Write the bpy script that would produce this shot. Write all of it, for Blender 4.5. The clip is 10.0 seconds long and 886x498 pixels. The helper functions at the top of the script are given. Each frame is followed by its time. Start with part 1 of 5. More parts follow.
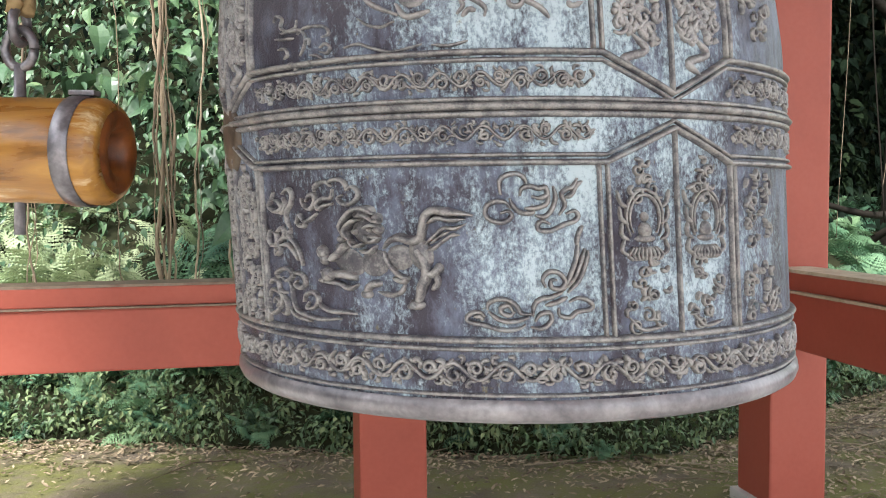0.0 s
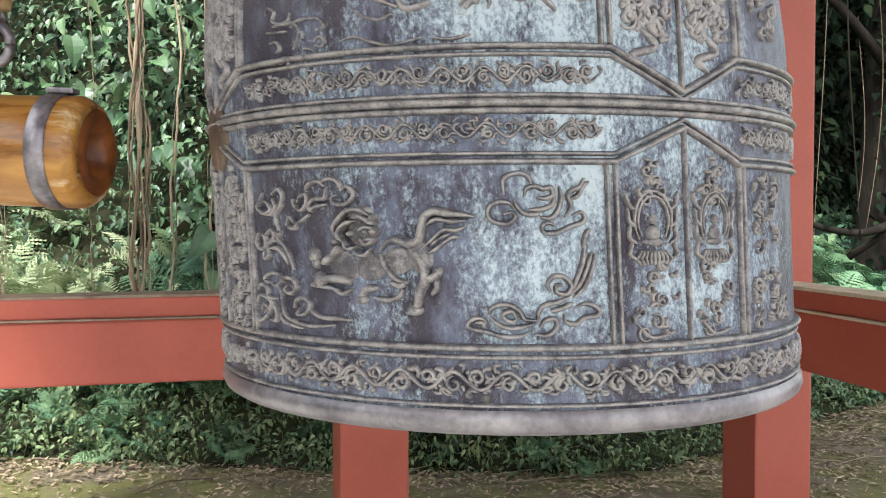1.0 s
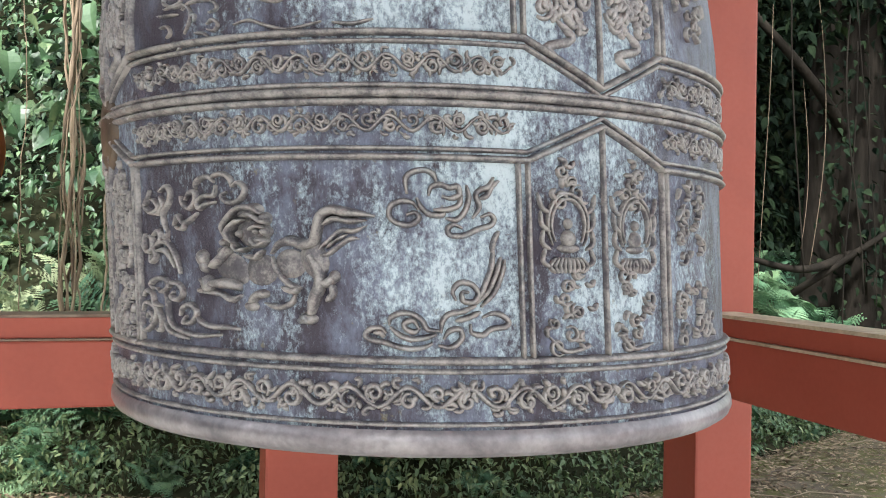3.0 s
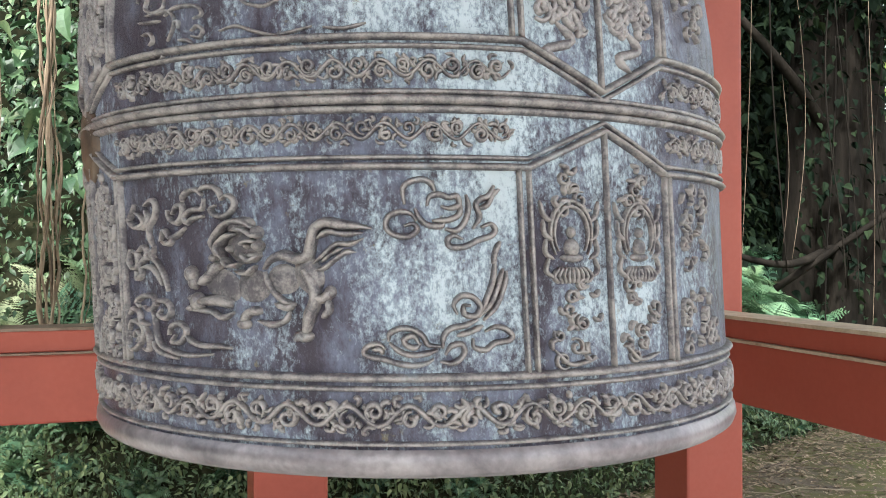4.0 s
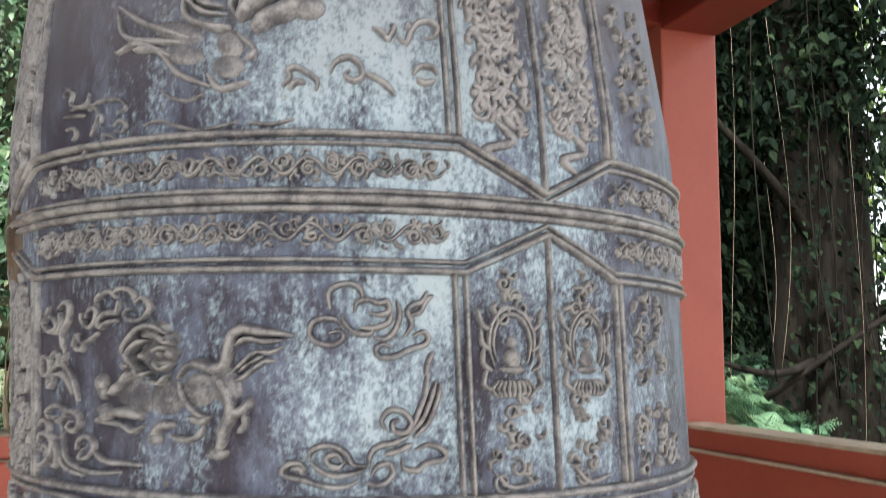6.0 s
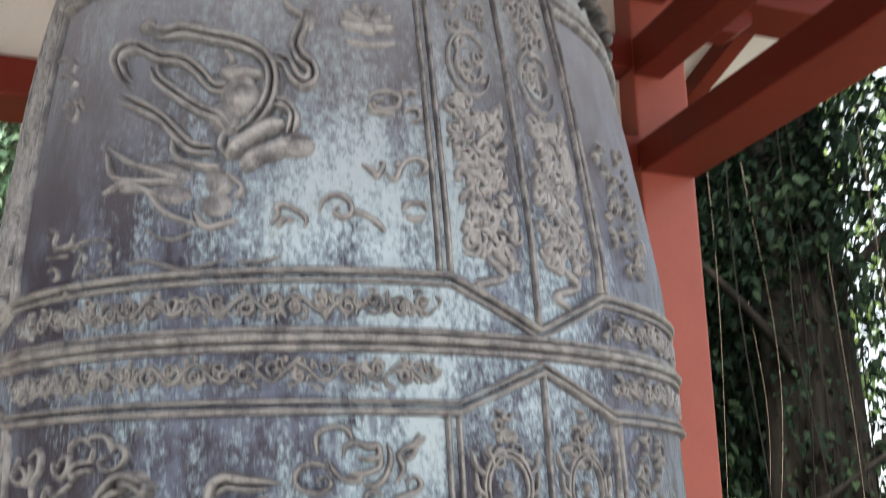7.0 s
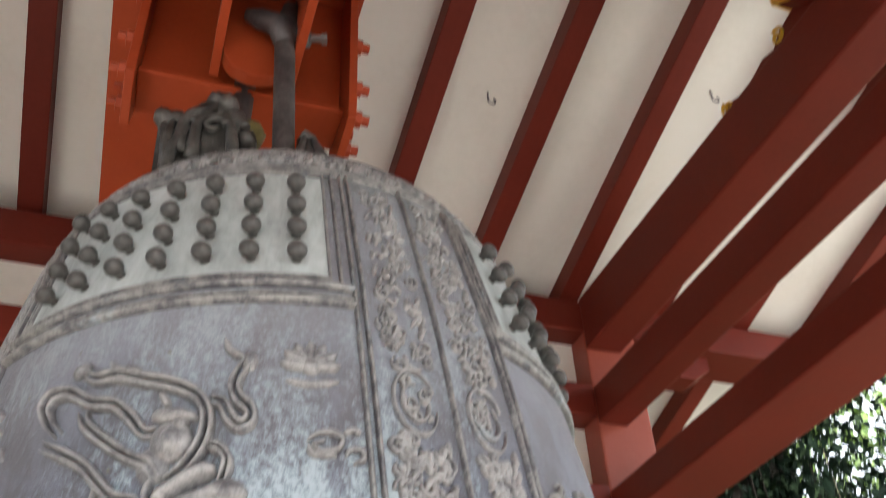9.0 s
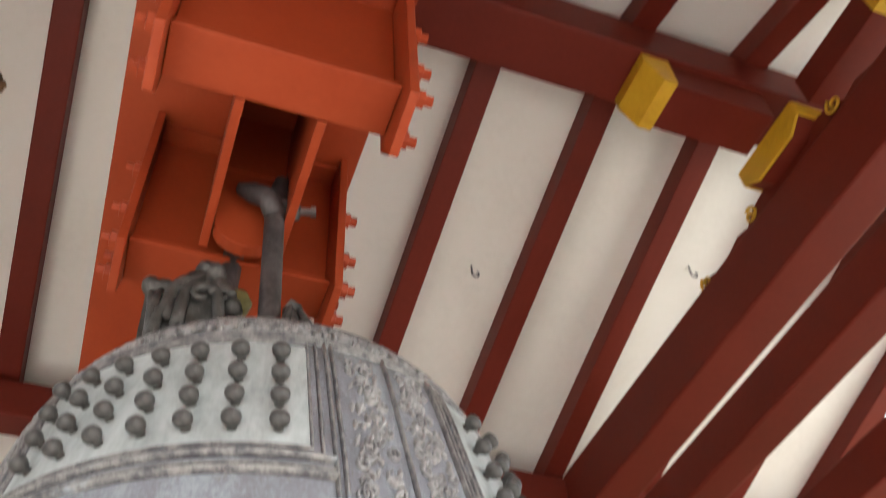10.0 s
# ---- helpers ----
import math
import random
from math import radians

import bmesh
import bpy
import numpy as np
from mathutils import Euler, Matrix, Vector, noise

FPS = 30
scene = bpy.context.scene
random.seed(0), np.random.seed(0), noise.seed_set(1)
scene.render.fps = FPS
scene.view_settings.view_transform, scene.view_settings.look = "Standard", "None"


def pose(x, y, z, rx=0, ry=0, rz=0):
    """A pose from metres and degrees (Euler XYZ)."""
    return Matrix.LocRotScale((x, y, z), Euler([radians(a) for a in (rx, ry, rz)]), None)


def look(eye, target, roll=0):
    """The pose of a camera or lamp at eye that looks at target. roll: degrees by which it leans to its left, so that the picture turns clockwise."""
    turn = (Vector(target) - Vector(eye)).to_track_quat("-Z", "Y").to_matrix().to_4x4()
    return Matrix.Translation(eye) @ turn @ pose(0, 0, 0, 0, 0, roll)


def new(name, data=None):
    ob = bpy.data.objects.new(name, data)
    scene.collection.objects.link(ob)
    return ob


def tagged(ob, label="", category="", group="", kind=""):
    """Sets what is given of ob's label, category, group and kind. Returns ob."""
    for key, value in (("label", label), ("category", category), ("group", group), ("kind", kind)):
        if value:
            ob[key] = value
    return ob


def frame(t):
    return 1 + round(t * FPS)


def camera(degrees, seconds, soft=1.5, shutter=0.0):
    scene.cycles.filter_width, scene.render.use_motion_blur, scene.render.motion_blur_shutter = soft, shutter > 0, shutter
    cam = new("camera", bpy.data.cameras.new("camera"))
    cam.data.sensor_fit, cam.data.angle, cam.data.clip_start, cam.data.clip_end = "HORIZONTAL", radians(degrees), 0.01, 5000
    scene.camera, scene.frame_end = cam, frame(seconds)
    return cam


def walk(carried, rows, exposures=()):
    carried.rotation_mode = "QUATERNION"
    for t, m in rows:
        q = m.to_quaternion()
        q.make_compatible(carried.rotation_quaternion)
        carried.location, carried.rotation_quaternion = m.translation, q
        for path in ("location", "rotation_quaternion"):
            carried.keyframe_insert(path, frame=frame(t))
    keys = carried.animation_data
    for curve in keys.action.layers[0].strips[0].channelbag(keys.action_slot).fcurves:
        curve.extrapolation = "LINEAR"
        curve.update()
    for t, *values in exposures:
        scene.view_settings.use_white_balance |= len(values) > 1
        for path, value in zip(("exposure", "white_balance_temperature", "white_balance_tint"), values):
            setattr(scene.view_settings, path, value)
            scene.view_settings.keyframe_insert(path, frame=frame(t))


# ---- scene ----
cam = camera(52.00, 10.0, soft=0.9, shutter=0.8)
ROWS = [
    (0.0, look((-0.0680, -2.0955, 1.5541), (-0.1548, -0.1006, 1.4417), -0.49)),
    (0.5, look((-0.0816, -2.0594, 1.5389), (-0.1468, -0.0624, 1.4516), -0.06)),
    (1.0, look((-0.1126, -2.0283, 1.5262), (-0.1417, -0.0298, 1.4533), -0.14)),
    (1.5, look((-0.0847, -1.9902, 1.5085), (-0.0994, 0.0091, 1.4581), -0.28)),
    (2.0, look((-0.0496, -1.9587, 1.4911), (-0.0241, 0.0410, 1.4626), 0.45)),
    (2.5, look((-0.0214, -1.9330, 1.4746), (0.0295, 0.0664, 1.4775), 1.18)),
    (4.0, look((-0.0551, -1.8624, 1.4938), (0.0570, 0.1345, 1.4981), -0.18)),
    (4.5, look((-0.0528, -1.8260, 1.5011), (0.0647, 0.1704, 1.5247), 0.02)),
    (5.0, look((-0.0456, -1.8048, 1.4916), (0.1029, 0.1874, 1.5864), -0.17)),
    (6.5, look((0.0541, -1.7712, 1.5049), (0.1696, 0.1935, 1.8604), 0.62)),
    (7.0, look((0.0266, -1.7502, 1.4983), (0.1791, 0.1686, 2.0413), -0.48)),
    (7.5, look((0.0100, -1.7211, 1.4951), (0.1890, 0.1311, 2.2282), -1.72)),
    (8.0, look((0.0141, -1.6990, 1.5005), (0.2110, 0.0723, 2.4082), -2.48)),
    (8.5, look((0.0385, -1.6908, 1.4981), (0.2408, -0.0186, 2.5764), -3.17)),
    (9.0, look((0.0647, -1.6879, 1.4998), (0.2688, -0.1251, 2.7311), -3.36)),
    (9.5, look((0.0737, -1.6895, 1.4979), (0.2863, -0.2508, 2.8707), -3.74)),
    (10.0, look((0.0602, -1.6953, 1.4867), (0.2876, -0.3959, 2.9900), -4.51)),
]
walk(cam, ROWS, [(0.0, 1.38, 6100, 10), (2.5, 1.40, 6100, 10), (5.0, 1.40, 6100, 10), (7.0, 1.25, 6100, 10), (8.5, 1.37, 6100, 10), (9.2, 1.62, 6100, 10), (10.0, 1.82, 6100, 10)])
SKY, SUN = 0.15, 4.0
MIDX = -0.02
LOG = (-0.865, -0.12, 1.66)

# ---- world, sun ----
world = bpy.data.worlds.new("sky")
scene.world = world
world.use_nodes = True
wn = world.node_tree
sky = wn.nodes.new("ShaderNodeTexSky")
sky.sky_type = 'NISHITA'
sky.sun_disc = False
sky.sun_elevation = radians(49)
sky.sun_rotation = radians(200)
sky.dust_density = 4.0
hazy = wn.nodes.new("ShaderNodeMixRGB")
hazy.inputs[0].default_value = 0.6
hazy.inputs[2].default_value = (9.5, 9.4, 9.0, 1)
wn.links.new(sky.outputs[0], hazy.inputs[1])
wn.links.new(hazy.outputs[0], wn.nodes["Background"].inputs[0])
wn.nodes["Background"].inputs[1].default_value = SKY
sun = new("sun", bpy.data.lights.new("sun", 'SUN'))
sun.data.energy = SUN
sun.data.angle = radians(12)
sun.data.color = (1.0, 0.95, 0.88)
sun.matrix_world = look((-3.4, -9.6, 12.9), (0, 0, 1))


# ---- materials ----
def ramp(nodes, stops):
    r = nodes.new("ShaderNodeValToRGB")
    r.color_ramp.elements[0].position, r.color_ramp.elements[0].color = stops[0][0], (*stops[0][1], 1)
    r.color_ramp.elements[1].position, r.color_ramp.elements[1].color = stops[-1][0], (*stops[-1][1], 1)
    for p, c in stops[1:-1]:
        e = r.color_ramp.elements.new(p)
        e.color = (*c, 1)
    return r


def surface(name, stops, scale=4.0, stretch=(1, 1, 1), rough=0.5, metal=0.0, bump=0.15, fine=60.0, spot=None, distort=0.4, by=None, detail=8, depth=0.004, spec=0.5):
    """A two-scale procedural surface: broad stains over a fine grain, with relief. by: 'island' or 'object' adds a random shift."""
    m = bpy.data.materials.new(name)
    m.use_nodes = True
    n, l = m.node_tree.nodes, m.node_tree.links
    b = n["Principled BSDF"]
    co = n.new("ShaderNodeTexCoord")
    mp = n.new("ShaderNodeMapping")
    mp.inputs["Scale"].default_value = stretch
    l.new(co.outputs["Object"], mp.inputs[0])
    big = n.new("ShaderNodeTexNoise")
    big.inputs["Scale"].default_value, big.inputs["Detail"].default_value, big.inputs["Distortion"].default_value = scale, detail, distort
    big.inputs["Roughness"].default_value = 0.62
    l.new(mp.outputs[0], big.inputs["Vector"])
    small = n.new("ShaderNodeTexNoise")
    small.inputs["Scale"].default_value, small.inputs["Detail"].default_value = fine, 5
    l.new(mp.outputs[0], small.inputs["Vector"])
    mix = n.new("ShaderNodeMath")
    mix.operation = 'MULTIPLY_ADD'
    mix.inputs[1].default_value = 0.3
    l.new(small.outputs[0], mix.inputs[0])
    l.new(big.outputs[0], mix.inputs[2])
    sub = n.new("ShaderNodeMath")
    sub.operation = 'SUBTRACT'
    sub.inputs[1].default_value = 0.15
    l.new(mix.outputs[0], sub.inputs[0])
    fac = sub.outputs[0]
    if by:
        src = n.new("ShaderNodeNewGeometry").outputs["Random Per Island"] if by == 'island' else n.new("ShaderNodeObjectInfo").outputs["Random"]
        add = n.new("ShaderNodeMath")
        add.operation = 'MULTIPLY_ADD'
        add.inputs[1].default_value = 0.5
        l.new(src, add.inputs[0])
        sh = n.new("ShaderNodeMath")
        sh.operation = 'SUBTRACT'
        sh.inputs[1].default_value = 0.25
        l.new(fac, add.inputs[2])
        l.new(add.outputs[0], sh.inputs[0])
        fac = sh.outputs[0]
    r = ramp(n, stops)
    l.new(fac, r.inputs[0])
    out = r.outputs[0]
    if spot:
        sc, lo, hi, col = spot
        sp = n.new("ShaderNodeTexNoise")
        sp.inputs["Scale"].default_value, sp.inputs["Detail"].default_value = sc, 10
        sp.inputs["Roughness"].default_value = 0.7
        l.new(mp.outputs[0], sp.inputs["Vector"])
        rr = ramp(n, [(lo, (0, 0, 0)), (hi, (1, 1, 1))])
        l.new(sp.outputs[0], rr.inputs[0])
        mx = n.new("ShaderNodeMixRGB")
        mx.inputs[2].default_value = (*col, 1)
        l.new(rr.outputs[0], mx.inputs[0])
        l.new(out, mx.inputs[1])
        out = mx.outputs[0]
    l.new(out, b.inputs["Base Color"])
    rg = n.new("ShaderNodeMath")
    rg.operation = 'MULTIPLY_ADD'
    rg.inputs[1].default_value, rg.inputs[2].default_value = 0.3, rough - 0.15
    l.new(big.outputs[0], rg.inputs[0])
    l.new(rg.outputs[0], b.inputs["Roughness"])
    b.inputs["Metallic"].default_value = metal
    b.inputs["Specular IOR Level"].default_value = spec
    if bump:
        bp = n.new("ShaderNodeBump")
        bp.inputs["Strength"].default_value, bp.inputs["Distance"].default_value = bump, depth
        l.new(mix.outputs[0], bp.inputs["Height"])
        l.new(bp.outputs[0], b.inputs["Normal"])
    return m


def worn_relief(name, low, mid, top):
    """Cast ornament: dark patina in the body, rubbed pale along the crests, mottled."""
    m = bpy.data.materials.new(name)
    m.use_nodes = True
    n, l = m.node_tree.nodes, m.node_tree.links
    b = n["Principled BSDF"]
    co = n.new("ShaderNodeTexCoord")
    nz = n.new("ShaderNodeTexNoise")
    nz.inputs["Scale"].default_value, nz.inputs["Detail"].default_value = 34, 8
    nz.inputs["Roughness"].default_value = 0.7
    l.new(co.outputs["Object"], nz.inputs["Vector"])
    fine = n.new("ShaderNodeTexNoise")
    fine.inputs["Scale"].default_value, fine.inputs["Detail"].default_value = 260, 4
    l.new(co.outputs["Object"], fine.inputs["Vector"])
    geo = n.new("ShaderNodeNewGeometry")
    pt = n.new("ShaderNodeMapRange")
    pt.inputs["From Min"].default_value, pt.inputs["From Max"].default_value = 0.50, 0.60
    l.new(geo.outputs["Pointiness"], pt.inputs[0])
    ad = n.new("ShaderNodeMath")
    ad.operation = 'MULTIPLY_ADD'
    ad.inputs[1].default_value = 0.27
    l.new(pt.outputs[0], ad.inputs[0])
    l.new(nz.outputs[0], ad.inputs[2])
    ad2 = n.new("ShaderNodeMath")
    ad2.operation = 'MULTIPLY_ADD'
    ad2.inputs[1].default_value = 0.3
    l.new(fine.outputs[0], ad2.inputs[0])
    l.new(ad.outputs[0], ad2.inputs[2])
    r = ramp(n, [(0.50, low), (0.70, mid), (1.0, top)])
    r.color_ramp.elements[2].position = 0.93
    l.new(ad2.outputs[0], r.inputs[0])
    sp = n.new("ShaderNodeTexNoise")
    sp.inputs["Scale"].default_value, sp.inputs["Detail"].default_value = 11, 9
    sp.inputs["Roughness"].default_value = 0.7
    l.new(co.outputs["Object"], sp.inputs["Vector"])
    g = ramp(n, [(0.60, (0, 0, 0)), (0.78, (0.8, 0.8, 0.8))])
    l.new(sp.outputs[0], g.inputs[0])
    mx = n.new("ShaderNodeMixRGB")
    mx.inputs[2].default_value = (0.30, 0.38, 0.43, 1)
    l.new(g.outputs[0], mx.inputs[0])
    l.new(r.outputs[0], mx.inputs[1])
    l.new(mx.outputs[0], b.inputs["Base Color"])
    b.inputs["Metallic"].default_value, b.inputs["Roughness"].default_value = 0.2, 0.42
    bp = n.new("ShaderNodeBump")
    bp.inputs["Strength"].default_value, bp.inputs["Distance"].default_value = 0.7, 0.003
    l.new(nz.outputs[0], bp.inputs["Height"])
    l.new(bp.outputs[0], b.inputs["Normal"])
    return m


def patina(name, pale_lo, pale_hi):
    """Weathered bronze: dark purplish metal, blue-grey film, pale verdigris in vertical runs, and ochre flecks."""
    m = bpy.data.materials.new(name)
    m.use_nodes = True
    n, l = m.node_tree.nodes, m.node_tree.links
    b = n["Principled BSDF"]
    co = n.new("ShaderNodeTexCoord")

    def noise_at(scale, stretch, detail=8, rough=0.6, dist=0.0):
        mp = n.new("ShaderNodeMapping")
        mp.inputs["Scale"].default_value = stretch
        l.new(co.outputs["Object"], mp.inputs[0])
        t = n.new("ShaderNodeTexNoise")
        t.inputs["Scale"].default_value, t.inputs["Detail"].default_value = scale, detail
        t.inputs["Roughness"].default_value, t.inputs["Distortion"].default_value = rough, dist
        l.new(mp.outputs[0], t.inputs["Vector"])
        return t.outputs[0]

    def blend(fac, a, c):
        mx = n.new("ShaderNodeMixRGB")
        l.new(fac, mx.inputs[0])
        for k, v in ((1, a), (2, c)):
            if isinstance(v, tuple):
                mx.inputs[k].default_value = (*v, 1)
            else:
                l.new(v, mx.inputs[k])
        return mx.outputs[0]

    def gate(src, lo, hi):
        r = ramp(n, [(lo, (0, 0, 0)), (hi, (1, 1, 1))])
        l.new(src, r.inputs[0])
        return r.outputs[0]

    def maths(op, a, c):
        q = n.new("ShaderNodeMath")
        q.operation = op
        for k, v in ((0, a), (1, c)):
            if isinstance(v, float):
                q.inputs[k].default_value = v
            else:
                l.new(v, q.inputs[k])
        return q.outputs[0]

    broad = noise_at(2.6, (1, 1, 0.8), 6, 0.55, 0.5)
    runs = noise_at(16, (1, 1, 0.16), 10, 0.68)
    speck = noise_at(120, (1, 1, 0.7), 6, 0.8)
    # the weather side, to the front right, is paler
    sep = n.new("ShaderNodeSeparateXYZ")
    l.new(co.outputs["Object"], sep.inputs[0])
    side = maths('MULTIPLY', sep.outputs[0], 0.05)
    s = maths('ADD', maths('MULTIPLY', broad, 0.6), maths('MULTIPLY', runs, 0.45))
    s = maths('ADD', s, side)
    s = maths('SUBTRACT', s, maths('MULTIPLY', maths('MAXIMUM', maths('SUBTRACT', sep.outputs[0], 0.26), 0.0), 0.65))
    s = maths('ADD', s, maths('SUBTRACT', maths('MULTIPLY', speck, 0.66), 0.055))
    # washed patches where rain runs, and one sheltered dark flank
    wash = None
    for deg, z, wide, amount in PATCHES:
        away = n.new("ShaderNodeVectorMath")
        away.operation = 'DISTANCE'
        away.inputs[1].default_value = (0.6 * math.sin(radians(deg)), -0.6 * math.cos(radians(deg)), z)
        l.new(co.outputs["Object"], away.inputs[0])
        fall = n.new("ShaderNodeMapRange")
        fall.interpolation_type = 'SMOOTHSTEP'
        fall.inputs["From Min"].default_value, fall.inputs["From Max"].default_value = wide, 0.0
        fall.inputs["To Min"].default_value, fall.inputs["To Max"].default_value = 0.0, amount
        l.new(away.outputs["Value"], fall.inputs[0])
        wash = fall.outputs[0] if wash is None else maths('ADD', wash, fall.outputs[0])
    s = maths('ADD', s, wash)
    film = blend(gate(maths('ADD', noise_at(13, (1, 1, 0.5), 12, 0.75), maths('MULTIPLY', wash, 0.9)), 0.42, 0.60), DARK_METAL, FILM)
    col = blend(gate(s, pale_lo + 0.120, pale_hi + 0.105), film, PALE)
    col = blend(gate(s, pale_hi + 0.07, pale_hi + 0.14), col, WHITE_VERD)
    # the upper part has gone a lilac grey
    up = n.new("ShaderNodeMapRange")
    up.inputs["From Min"].default_value, up.inputs["From Max"].default_value = 0.62, 1.05
    l.new(sep.outputs[2], up.inputs[0])
    lil = maths('MULTIPLY', up.outputs[0], 0.72)
    col = blend(lil, col, LILAC)
    top = n.new("ShaderNodeMapRange")
    top.inputs["From Min"].default_value, top.inputs["From Max"].default_value = 1.33, 1.46
    l.new(sep.outputs[2], top.inputs[0])
    moss = maths('MULTIPLY', top.outputs[0], gate(noise_at(22, (1, 1, 1), 8, 0.7), 0.40, 0.56))
    col = blend(maths('MULTIPLY', moss, 0.85), col, (0.075, 0.080, 0.052))
    ochre = maths('MULTIPLY', gate(noise_at(42, (1, 1, 1), 8, 0.7), 0.63, 0.70), 0.7)
    col = blend(ochre, col, (0.19, 0.17, 0.095))
    l.new(col, b.inputs["Base Color"])
    b.inputs["Metallic"].default_value = 0.2
    rg = n.new("ShaderNodeMapRange")
    rg.inputs["To Min"].default_value, rg.inputs["To Max"].default_value = 0.26, 0.52
    l.new(runs, rg.inputs[0])
    l.new(rg.outputs[0], b.inputs["Roughness"])
    bp = n.new("ShaderNodeBump")
    bp.inputs["Strength"].default_value, bp.inputs["Distance"].default_value = 0.9, 0.004
    l.new(maths('ADD', speck, maths('MULTIPLY', runs, 0.6)), bp.inputs["Height"])
    l.new(bp.outputs[0], b.inputs["Normal"])
    return m


PATCHES = ((1, 0.27, 0.24, 0.030), (6, 0.63, 0.17, 0.030), (-12, 0.62, 0.12, 0.025), (8, 0.53, 0.12, 0.040), (36, 0.58, 0.20, 0.03), (-40, 0.30, 0.30, -0.11), (-40, 0.70, 0.30, -0.10), (24, 0.30, 0.16, -0.06), (14, 0.30, 0.12, -0.09), (6, 0.85, 0.22, -0.06))
DARK_METAL, FILM, PALE, WHITE_VERD, LILAC = (0.042, 0.036, 0.052), (0.155, 0.178, 0.245), (0.36, 0.46, 0.52), (0.50, 0.60, 0.64), (0.30, 0.295, 0.31)
BRONZE = patina("bronze_patina", 0.635, 0.785)
RELIEF = worn_relief("bronze_relief", (0.050, 0.046, 0.058), (0.092, 0.089, 0.096), (0.29, 0.28, 0.265))
RELIEF_UP = worn_relief("bronze_relief_lilac", (0.062, 0.060, 0.066), (0.155, 0.150, 0.155), (0.335, 0.325, 0.315))
LIP = surface("bronze_lip", [(0.3, (0.10, 0.096, 0.104)), (0.5, (0.20, 0.19, 0.20)), (0.75, (0.34, 0.33, 0.335))], 9, (1, 1, 1), rough=0.36, metal=0.2, bump=0.35, fine=90)
NIPPLE = surface("bronze_boss", [(0.3, (0.035, 0.034, 0.033)), (0.55, (0.085, 0.08, 0.075)), (0.75, (0.17, 0.165, 0.155))], 26, rough=0.45, metal=0.15, bump=0.3, fine=140)
FIELD = surface("boss_field_patina", [(0.3, (0.24, 0.26, 0.25)), (0.5, (0.40, 0.43, 0.42)), (0.75, (0.54, 0.58, 0.57))], 9, (1, 1, 0.4), rough=0.55, metal=0.1, bump=0.3, fine=80)
DISC = surface("brown_bronze", [(0.3, (0.045, 0.032, 0.024)), (0.6, (0.11, 0.078, 0.05))], 14, rough=0.5, metal=0.2, bump=0.3)
RED = surface("red_paint", [(0.25, (0.285, 0.062, 0.039)), (0.5, (0.33, 0.076, 0.048)), (0.8, (0.365, 0.094, 0.062))], 1.6, (1, 1, 1), rough=0.48, bump=0.1, fine=45, spec=0.35)
# red of the posts again, with the dimmer light under the roof painted in
RED_ROOF = surface("red_paint_shaded", [(0.25, (0.125, 0.015, 0.008)), (0.5, (0.150, 0.019, 0.010)), (0.8, (0.18, 0.025, 0.013))], 1.6, rough=0.55, bump=0.08, fine=45, spec=0.25)
STEEL_RED = surface("red_steel_paint", [(0.25, (0.26, 0.036, 0.010)), (0.5, (0.31, 0.046, 0.013)), (0.8, (0.36, 0.062, 0.018))], 3, rough=0.5, spec=0.3, bump=0.12, fine=60, spot=(55, 0.70, 0.78, (0.55, 0.30, 0.22)))
RAIL_EDGE = surface("worn_edge", [(0.3, (0.12, 0.075, 0.05)), (0.6, (0.21, 0.16, 0.115))], 12, rough=0.6, fine=80)
# RAIL_EDGE wood for the right rail, the stronger light there put into its tone
PALE_EDGE = surface("lit_wood_edge", [(0.3, (0.30, 0.25, 0.17)), (0.6, (0.50, 0.43, 0.31))], 12, rough=0.65, fine=80)
PLASTER = surface("cream_plaster", [(0.25, (0.78, 0.75, 0.68)), (0.5, (0.85, 0.82, 0.75)), (0.8, (0.88, 0.85, 0.79))], 1.2, rough=0.75, bump=0.08, fine=30)
YELLOW = surface("yellow_paint", [(0.25, (0.55, 0.30, 0.012)), (0.5, (0.68, 0.40, 0.02)), (0.8, (0.72, 0.46, 0.03))], 6, rough=0.5, bump=0.08)
IRON = surface("iron", [(0.25, (0.08, 0.075, 0.078)), (0.5, (0.20, 0.19, 0.205)), (0.8, (0.42, 0.40, 0.41))], 16, rough=0.36, metal=0.55, bump=0.4, fine=90)
DARK_IRON = surface("dark_iron", [(0.25, (0.035, 0.03, 0.03)), (0.5, (0.085, 0.075, 0.075)), (0.8, (0.17, 0.15, 0.145))], 14, rough=0.55, metal=0.35, bump=0.4, fine=90)
LOGWOOD = surface("varnished_log", [(0.28, (0.11, 0.045, 0.012)), (0.42, (0.27, 0.12, 0.022)), (0.58, (0.40, 0.20, 0.034)), (0.78, (0.50, 0.31, 0.09))], 7, (0.3, 2.0, 2.0), rough=0.30, bump=0.4, fine=26, spot=(5.5, 0.50, 0.60, (0.66, 0.53, 0.33)), distort=0.9)
LOGEND = surface("log_end", [(0.25, (0.05, 0.014, 0.005)), (0.5, (0.19, 0.055, 0.010)), (0.8, (0.32, 0.11, 0.018))], 14, rough=0.45, bump=0.8, fine=40)
ROPE = surface("rope", [(0.3, (0.20, 0.13, 0.05)), (0.7, (0.42, 0.30, 0.15))], 20, rough=0.8, bump=0.5)
FERN = surface("fern_leaf", [(0.15, (0.030, 0.083, 0.051)), (0.45, (0.083, 0.173, 0.093)), (0.85, (0.225, 0.345, 0.180))], 3, rough=0.55, bump=0.1, by='object', spec=0.25)
